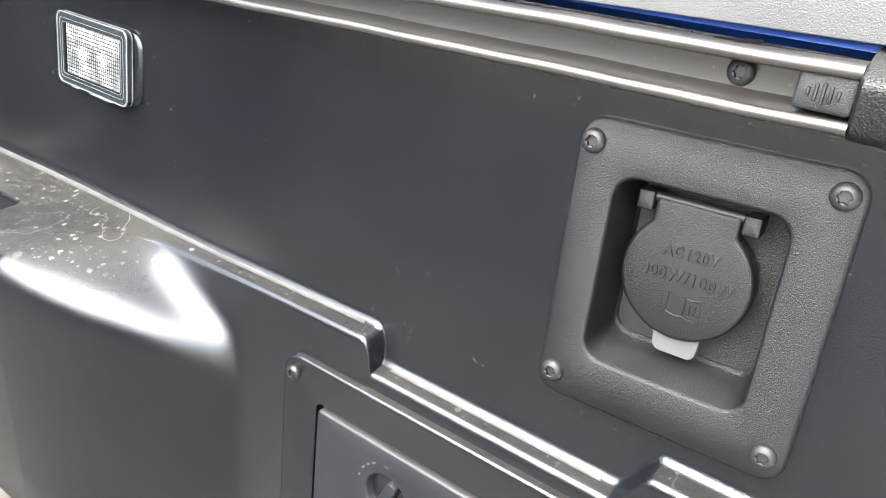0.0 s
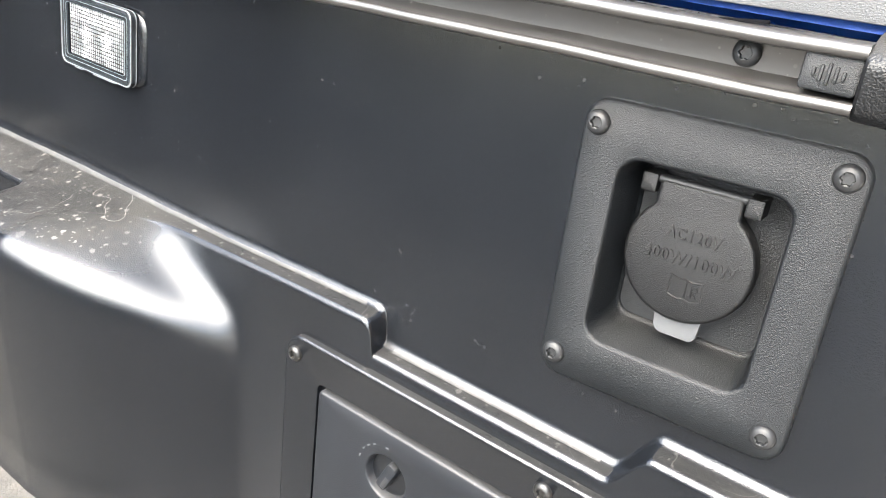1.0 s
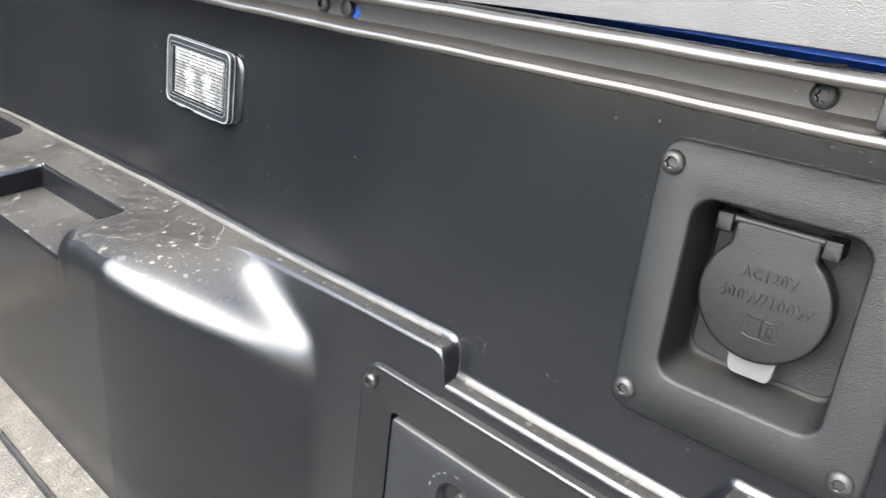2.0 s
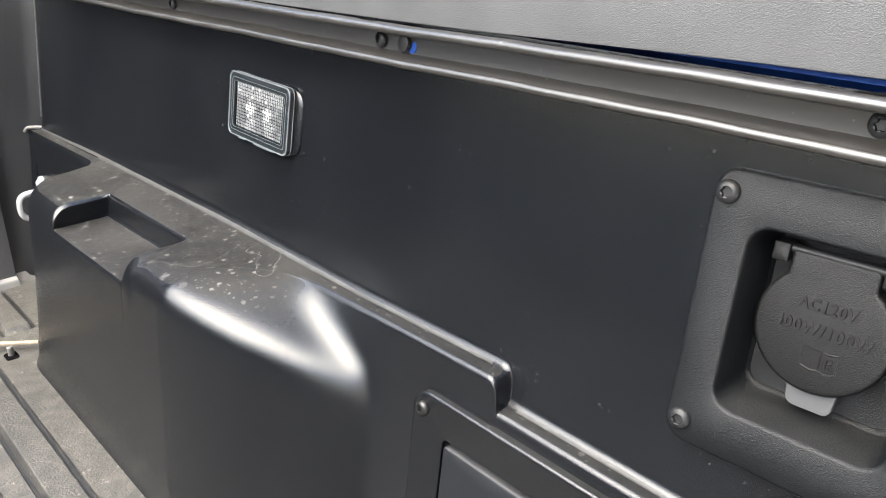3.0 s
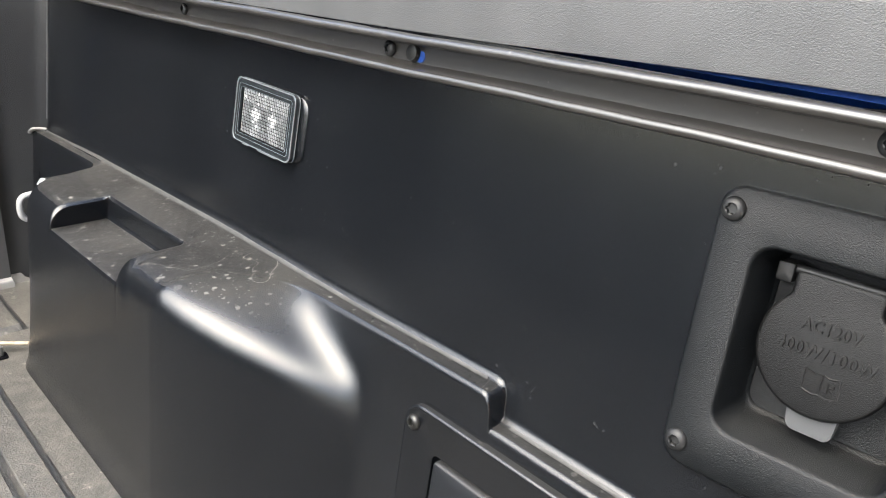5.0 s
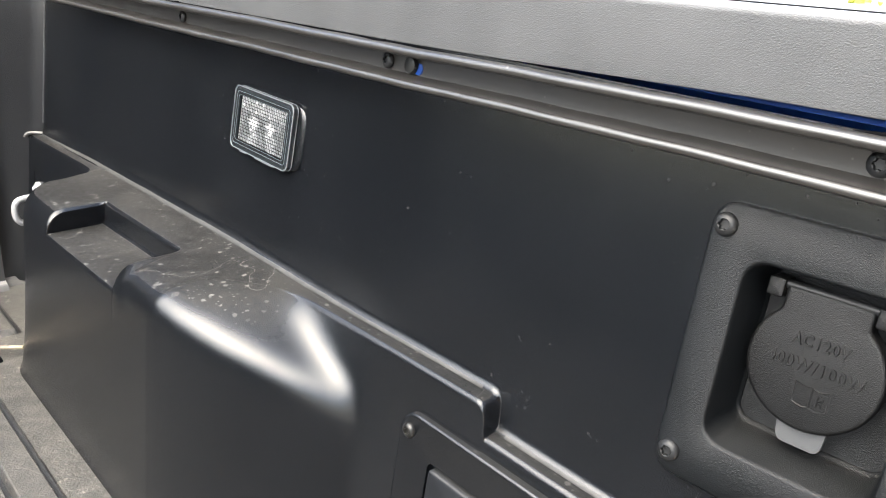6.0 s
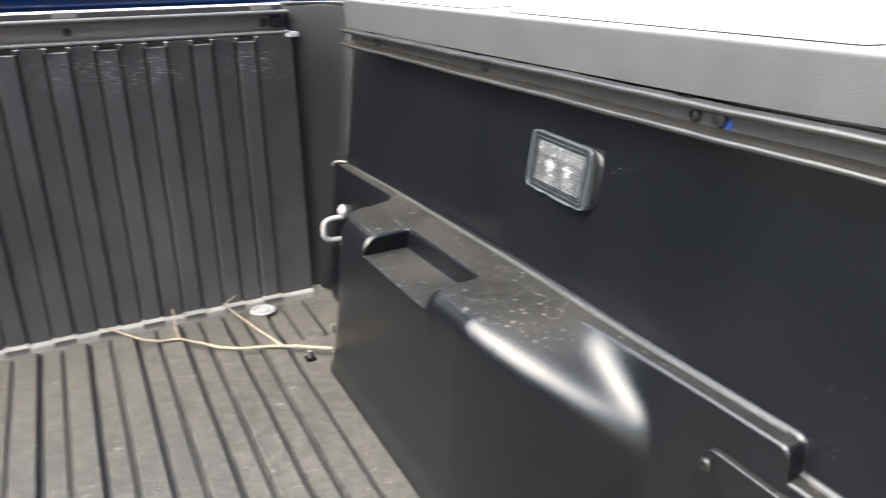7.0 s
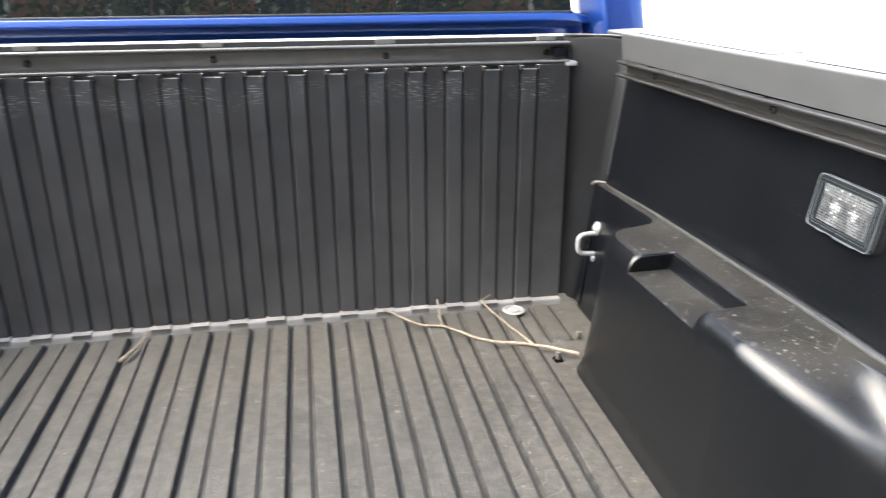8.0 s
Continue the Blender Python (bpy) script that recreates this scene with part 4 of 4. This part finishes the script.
# ---- storage compartment in the lower side wall ----
def compartment():
    slope = 0.102
    right, up, nrm = Vector((0, -1, 0)), Vector((slope, 0, 1)).normalized(), Vector((-1, 0, slope)).normalized()
    m = Matrix((right, up, nrm)).transposed().to_4x4()
    m.translation = Vector((-0.0475, 0.002, 0.185))
    box = thing("storage_compartment", m, "black plastic storage compartment panel with slate-grey lockable door", "compartment")
    # panel from y 0.197 to -0.20, up to z 0.237
    cx, cy, w, h = 0.0015, -0.0612, 0.393, 0.207
    loops = [rounded(w, h, 0.018, -0.006, cx, cy), rounded(w, h, 0.018, 0.0018, cx, cy), rounded(w - 0.002, h - 0.002, 0.017, 0.0036, cx, cy), rounded(w - 0.006, h - 0.006, 0.015, 0.0040, cx, cy),
             rounded(w - 0.009, h - 0.009, 0.014, 0.0032, cx, cy), rounded(0.326, 0.155, 0.006, 0.0030, 0.0, -0.0650), rounded(0.3235, 0.1525, 0.005, 0.0024, 0.0, -0.0650), rounded(0.3235, 0.1525, 0.005, -0.006, 0.0, -0.0650)]
    part("panel", loft(loops, first=False), LINER, box, angle=50)
    for x, y in ((-0.1845, 0.0262), (0.0235, 0.0290), (0.185, 0.0275)):
        part("screw", SCREW_SMALL, SCREW, box, m=pose(x, y, 0.003))
    kx, ky, lift = -0.0905, -0.0305, -0.0650
    door_loops = [rounded(0.317, 0.146, 0.004, -0.006, 0.0, lift), rounded(0.317, 0.146, 0.004, 0.0030, 0.0, lift), rounded(0.3155, 0.1445, 0.0035, 0.0044, 0.0, lift), rounded(0.313, 0.142, 0.003, 0.0050, 0.0, lift),
                  ring(0.0190, 0.0050, 28, kx, ky), ring(0.0183, 0.0047, 28, kx, ky), ring(0.0174, 0.0034, 28, kx, ky), ring(0.0160, -0.0035, 28, kx, ky), ring(0.0145, -0.0052, 28, kx, ky)]
    door = part("door", loft(door_loops), DOOR, box, "slate-grey grained door")
    lock = part("lock", loft([ring(0.0138, -0.0060, 32, kx, ky), ring(0.0138, -0.0040, 32, kx, ky), ring(0.0128, -0.0032, 32, kx, ky)]), RUBBER, door, "dark round turn lock in a dish")
    part("lock_handle", slab(0.0088, 0.0245, 0.0085, 0.003, 0.0012), DOOR, lock, "grey turn handle", pose(kx, ky, -0.0038, 0, 0, -24))
    for k in range(7):
        part("grip_rib", slab(0.0044, 0.0007, 0.0007, 0.0003, 0.0001, cx=0.0018, cy=-0.0095 + 0.0016 * k, n=2), DOOR, lock, "", pose(kx, ky, 0.0046, 0, 0, -24))
    for a, rr in ((118, 0.0255), (132, 0.0255), (146, 0.0255), (92, 0.025), (165, 0.025)):
        part("print_mark", slab(0.0028, 0.0011, 0.0003, 0.0002, 0.0001, n=2), MARK, door, "pale printed mark", pose(kx + rr * math.cos(radians(a)), ky + rr * math.sin(radians(a)), 0.0049, 0, 0, a + 90))
    return box


compartment()


# ---- tie-down hook ----
def hook():
    ring_thing = thing("tie_down_hook", pose(-0.0480, 1.048, 0.137), "white-coated steel tie-down loop bolted to the side wall", "hook")
    pts = smooth_path([(0.0, 0.0, 0.020), (-0.014, 0.0, 0.020), (-0.030, 0.0, 0.018), (-0.037, 0.0, 0.009), (-0.037, 0.0, -0.009), (-0.030, 0.0, -0.018), (-0.014, 0.0, -0.020), (0.002, 0.0, -0.021)], 5)
    part("loop", tube(pts, 0.0048, 10), WHITE, ring_thing, "white-coated loop")
    turn = Matrix.Rotation(radians(-90), 4, "Y")
    for z in (0.031, -0.031):
        m = turn.copy()
        m.translation = (0.002, 0, z)
        part("flange", loft([ring(0.0115, 0.0, 16), ring(0.0115, 0.005, 16), ring(0.0085, 0.008, 16)]), WHITE, ring_thing, "", m)
        m = turn.copy()
        m.translation = (-0.003, 0, z)
        part("bolt", loft([ring(0.0065, 0.0, 6), ring(0.0065, 0.005, 6), ring(0.005, 0.0062, 6)]), ZINC, ring_thing, "bright bolt head", m)
    return ring_thing


hook()


# ---- things on the floor ----
def drain_plug():
    d = thing("drain_plug", pose(-0.203, 1.066, 0.0005), "round white plastic plug in the bed floor", "plug")
    part("disc", loft([ring(0.0215, 0.0, 32), ring(0.0215, 0.0015, 32), ring(0.0195, 0.0030, 32), ring(0.0165, 0.0030, 32), ring(0.0155, 0.0006, 32)]), WHITE, d)
    part("centre", loft([ring(0.0120, 0.0020, 24), ring(0.0115, 0.0032, 24), ring(0.009, 0.0038, 24), ring(0.003, 0.0034, 24)]), WHITE, d, "raised centre")


drain_plug()


def twig(branches, label):
    t = thing("twig", pose(0, 0, 0), label, "twig", "dry twigs on the floor")
    for pts, r0, r1 in branches:
        path = smooth_path(pts, 5)
        r0, r1 = 0.82 * r0, 0.82 * r1
        path = [p + Vector((random.uniform(-1, 1), random.uniform(-1, 1), 0)) * 0.0009 for p in path]
        radii = [r0 + (r1 - r0) * i / (len(path) - 1) + random.uniform(-0.0003, 0.0003) for i in range(len(path))]
        part("branch", tube(path, radii, 7), BARK, t)


twig([([(-0.141, 0.868, 0.005), (-0.208, 0.912, 0.005), (-0.287, 0.945, 0.005), (-0.347, 1.010, 0.005), (-0.397, 1.030, 0.006), (-0.455, 1.098, 0.010)], 0.0038, 0.0022),
      ([(-0.208, 0.912, 0.005), (-0.230, 0.984, 0.006), (-0.250, 1.050, 0.010), (-0.262, 1.082, 0.018), (-0.243, 1.098, 0.024)], 0.0028, 0.0014),
      ([(-0.353, 1.014, 0.005), (-0.352, 1.060, 0.012), (-0.350, 1.088, 0.026)], 0.0026, 0.0018)], "dry pale forked twig lying on the bed floor")
twig([([(-0.890, 1.096, 0.008), (-0.897, 1.040, 0.004), (-0.917, 0.986, 0.004)], 0.0032, 0.0044)], "short dry pale twig lying on the bed floor")


def floor_fitting(x, y, label, socket=True):
    f = thing("floor_bolt", pose(x, y, -0.0075), label, "bolt", "bolts in the bed floor")
    if socket:
        part("socket", slab(0.016, 0.020, 0.0035, 0.004, 0.001), DARK, f)
    part("stud", loft([ring(0.004, 0.004, 12), ring(0.004, 0.016, 12), ring(0.003, 0.017, 12)]), PALE_RAIL, f, "grey stud")


floor_fitting(-0.176, 0.872, "small bright stud in a dark socket of the bed floor")
floor_fitting(-0.1145, 0.940, "slim bright stud on the bed floor by the wheel housing", False)


# ---- cab ----
def cab():
    c = thing("truck_cab", pose(0, 1.30, 0), "blue painted rear of the truck cab with dark window", "truck cab")
    sec = eased_polyline([(0.035, -0.3), (0.035, 0.495), (0.030, 0.514), (0.004, 0.5225), (-0.010, 0.529), (-0.004, 0.5420), (0.006, 0.5445), (0.03, 0.546)], [0.01, 0.006, 0.003, 0.004, 0.0015, 0.002], 6)
    rows = []
    for x in np.linspace(-1.35, 0.02, 24):
        k = max(0.0, (x + 0.05) / 0.07)
        rows.append([(float(x), v[0] + 0.05 * k * k, v[1] - (0.010 * k * k if v[1] > 0.525 else 0.0)) for v in sec])
    part("back_panel", grid([r[::-1] for r in rows]), BLUE, c, "blue back panel", angle=60)
    glass = [(-1.28, 0.014, 0.5455), (-0.03, 0.014, 0.5455), (-0.055, 0.15, 1.02), (-1.25, 0.15, 1.02)]
    part("window", loft([glass, [(x, y + 0.006, z - 0.002) for x, y, z in glass]]), GLASS, c, "dark tinted rear window")
    part("window_seal", tube([(-1.29, 0.008, 0.5448), (-0.6, 0.006, 0.5455), (-0.03, 0.008, 0.5448)], 0.0028, 8), RUBBER, c, "black window seal")
    pill = []
    for z, shift in ((-0.3, 0.0), (0.3, 0.0), (0.50, 0.0), (0.60, -0.012), (0.8, -0.06), (1.05, -0.13)):
        y = 0.0 + (z - 0.55) * 0.28 if z > 0.55 else 0.0
        plan = eased_polyline([(0.012, 0.06), (0.048, 0.004), (0.135, 0.010), (0.155, 0.09), (0.160, 0.5)], [0.012, 0.02, 0.03], 5)
        pill.append([(v[0] + shift, v[1] + y, z) for v in plan])
    part("pillar", grid(pill), BLUE, c, "blue rear pillar", angle=60)
    part("roof", loft([[(-1.2, 0.14, 1.02), (0.0, 0.14, 1.02), (0.0, 1.2, 1.05), (-1.2, 1.2, 1.05)], [(-1.2, 0.16, 1.06), (0.0, 0.16, 1.06), (0.0, 1.2, 1.09), (-1.2, 1.2, 1.09)]]), BLUE, c, "blue roof")
    return c


cab()


# ---- beyond the truck ----
def leaf_cloud(count, size, spread, seed, height):
    """Many small bent leaves in uneven clumps."""
    rnd = random.Random(seed)
    clumps = [(Vector((rnd.gauss(0, spread[0]), rnd.gauss(0, spread[1]), rnd.gauss(height, spread[2]))), rnd.uniform(0.35, 1.0)) for _ in range(26)]
    verts, faces = [], []
    for _ in range(count):
        c, s = rnd.choice(clumps)
        p = c + Vector((rnd.gauss(0, 1), rnd.gauss(0, 1), rnd.gauss(0, 0.8))) * s * min(spread) * 0.8
        turn = Euler((rnd.uniform(-1.2, 1.2), rnd.uniform(-1.2, 1.2), rnd.uniform(0, 6.3))).to_matrix()
        z = size * rnd.uniform(0.6, 1.3)
        k = len(verts)
        for q in ((0, -1, 0), (0.45, 0, 0.18), (0, 1, 0), (-0.45, 0, 0.18)):
            verts.append(tuple(p + turn @ (Vector(q) * z)))
        faces += [(k, k + 1, k + 2), (k, k + 2, k + 3)]
    me = bpy.data.meshes.new("crown")
    me.from_pydata(verts, [], faces)
    return me


def tree(x, y, seed, tall):
    t = thing("tree", pose(x, y, -0.82), "tall broad green tree with open crown on the concrete", "tree", "trees behind the truck")
    rnd = random.Random(seed)
    part("trunk", tube([(0, 0, 0), (0.05, 0.02, tall * 0.2), (-0.03, 0.05, tall * 0.4), (0.0, 0.0, tall * 0.7)], [0.22, 0.17, 0.13, 0.06], 9), WOOD, t)
    for k in range(6):
        a, h = k * 1.1 + rnd.random(), tall * (0.3 + 0.06 * k)
        part("limb", tube([(0, 0, h), (0.7 * math.cos(a), 0.7 * math.sin(a), h + 0.5), (1.7 * math.cos(a), 1.7 * math.sin(a), h + 1.0)], [0.09, 0.06, 0.02], 6), WOOD, t)
    me = leaf_cloud(3200, 0.10, (1.8, 1.5, 2.2), seed, tall * 0.6)
    me.materials.append(DEEP_LEAF)
    part("crown", me, DEEP_LEAF, t)


for k, (x, y) in enumerate(((-5.6, -10.2), (-3.0, -9.5), (-0.6, -10.5), (1.6, -9.6), (4.2, -10.4))):
    tree(x, y, 11 + k, 10.5 + 0.5 * k)


def picket_fence():
    f = thing("picket_fence", pose(4.55, -0.02, -0.82), "white painted picket fence on the concrete", "fence")
    board = mesh_of("picket", loft([rounded(0.020, 0.105, 0.004, 0.0, n=2), rounded(0.020, 0.105, 0.004, 1.42, n=2), rounded(0.016, 0.04, 0.004, 1.50, n=2)]), FENCE)
    for k in range(9):
        part("picket", board, FENCE, f, m=pose(0, 0.24 * k, 0.02))
    for z in (0.3, 1.05):
        part("crossbar", loft([rounded(0.03, 0.07, 0.004, -0.1, n=2), rounded(0.03, 0.07, 0.004, 2.05, n=2)]), FENCE, f, m=Matrix(((0, -1, 0, 0.025), (0, 0, 1, 0), (-1, 0, 0, z), (0, 0, 0, 1))))
    for y in (0.0, 1.92):
        part("post", loft([rounded(0.08, 0.08, 0.006, 0.0, n=2), rounded(0.08, 0.08, 0.006, 1.5, n=2)]), FENCE, f, m=pose(0.06, y, 0))


picket_fence()


def shrub():
    b = thing("shrub", pose(5.3, 1.25, -0.82), "yellow-green sunlit shrub behind the picket fence", "shrub")
    part("stem", tube([(0, 0, 0), (0.03, 0.05, 0.5), (0.0, 0.1, 0.9)], [0.05, 0.04, 0.02], 7), WOOD, b)
    me = leaf_cloud(4200, 0.05, (0.32, 0.42, 0.32), 5, 1.15)
    me.materials.append(LEAF)
    part("foliage", me, LEAF, b)


shrub()


def brick_house():
    """Long brown building behind the trees."""
    h = thing("house", pose(-1.0, -18.0, -0.82), "long brown brick house with tiled roof behind the trees", "house")
    part("wall", loft([rounded(26.0, 6.0, 0.05, 0.0, n=1), rounded(26.0, 6.0, 0.05, 13.0, n=1)]), BRICK, h, "brown brick wall")
    part("roof", loft([rounded(27.0, 7.2, 0.05, 13.0, n=1), rounded(27.0, 7.2, 0.05, 13.2, n=1), rounded(22.0, 0.6, 0.05, 17.0, n=1)]), TILES, h, "brown tiled roof")
    for row, z in ((0, 1.2), (1, 4.0), (2, 6.8), (3, 9.8)):
        for k in range(7):
            pane = part("window", slab(1.3, 1.5, 0.08, 0.02, 0.02), FENCE, h, "white-framed window", Matrix(((-1, 0, 0, -10.5 + 3.5 * k), (0, 0, 1, 3.0), (0, 1, 0, z + 0.75), (0, 0, 0, 1))))
            part("pane", slab(1.1, 1.3, 0.02, 0.01, 0.005, z=0.075), GLASS, pane)


brick_house()
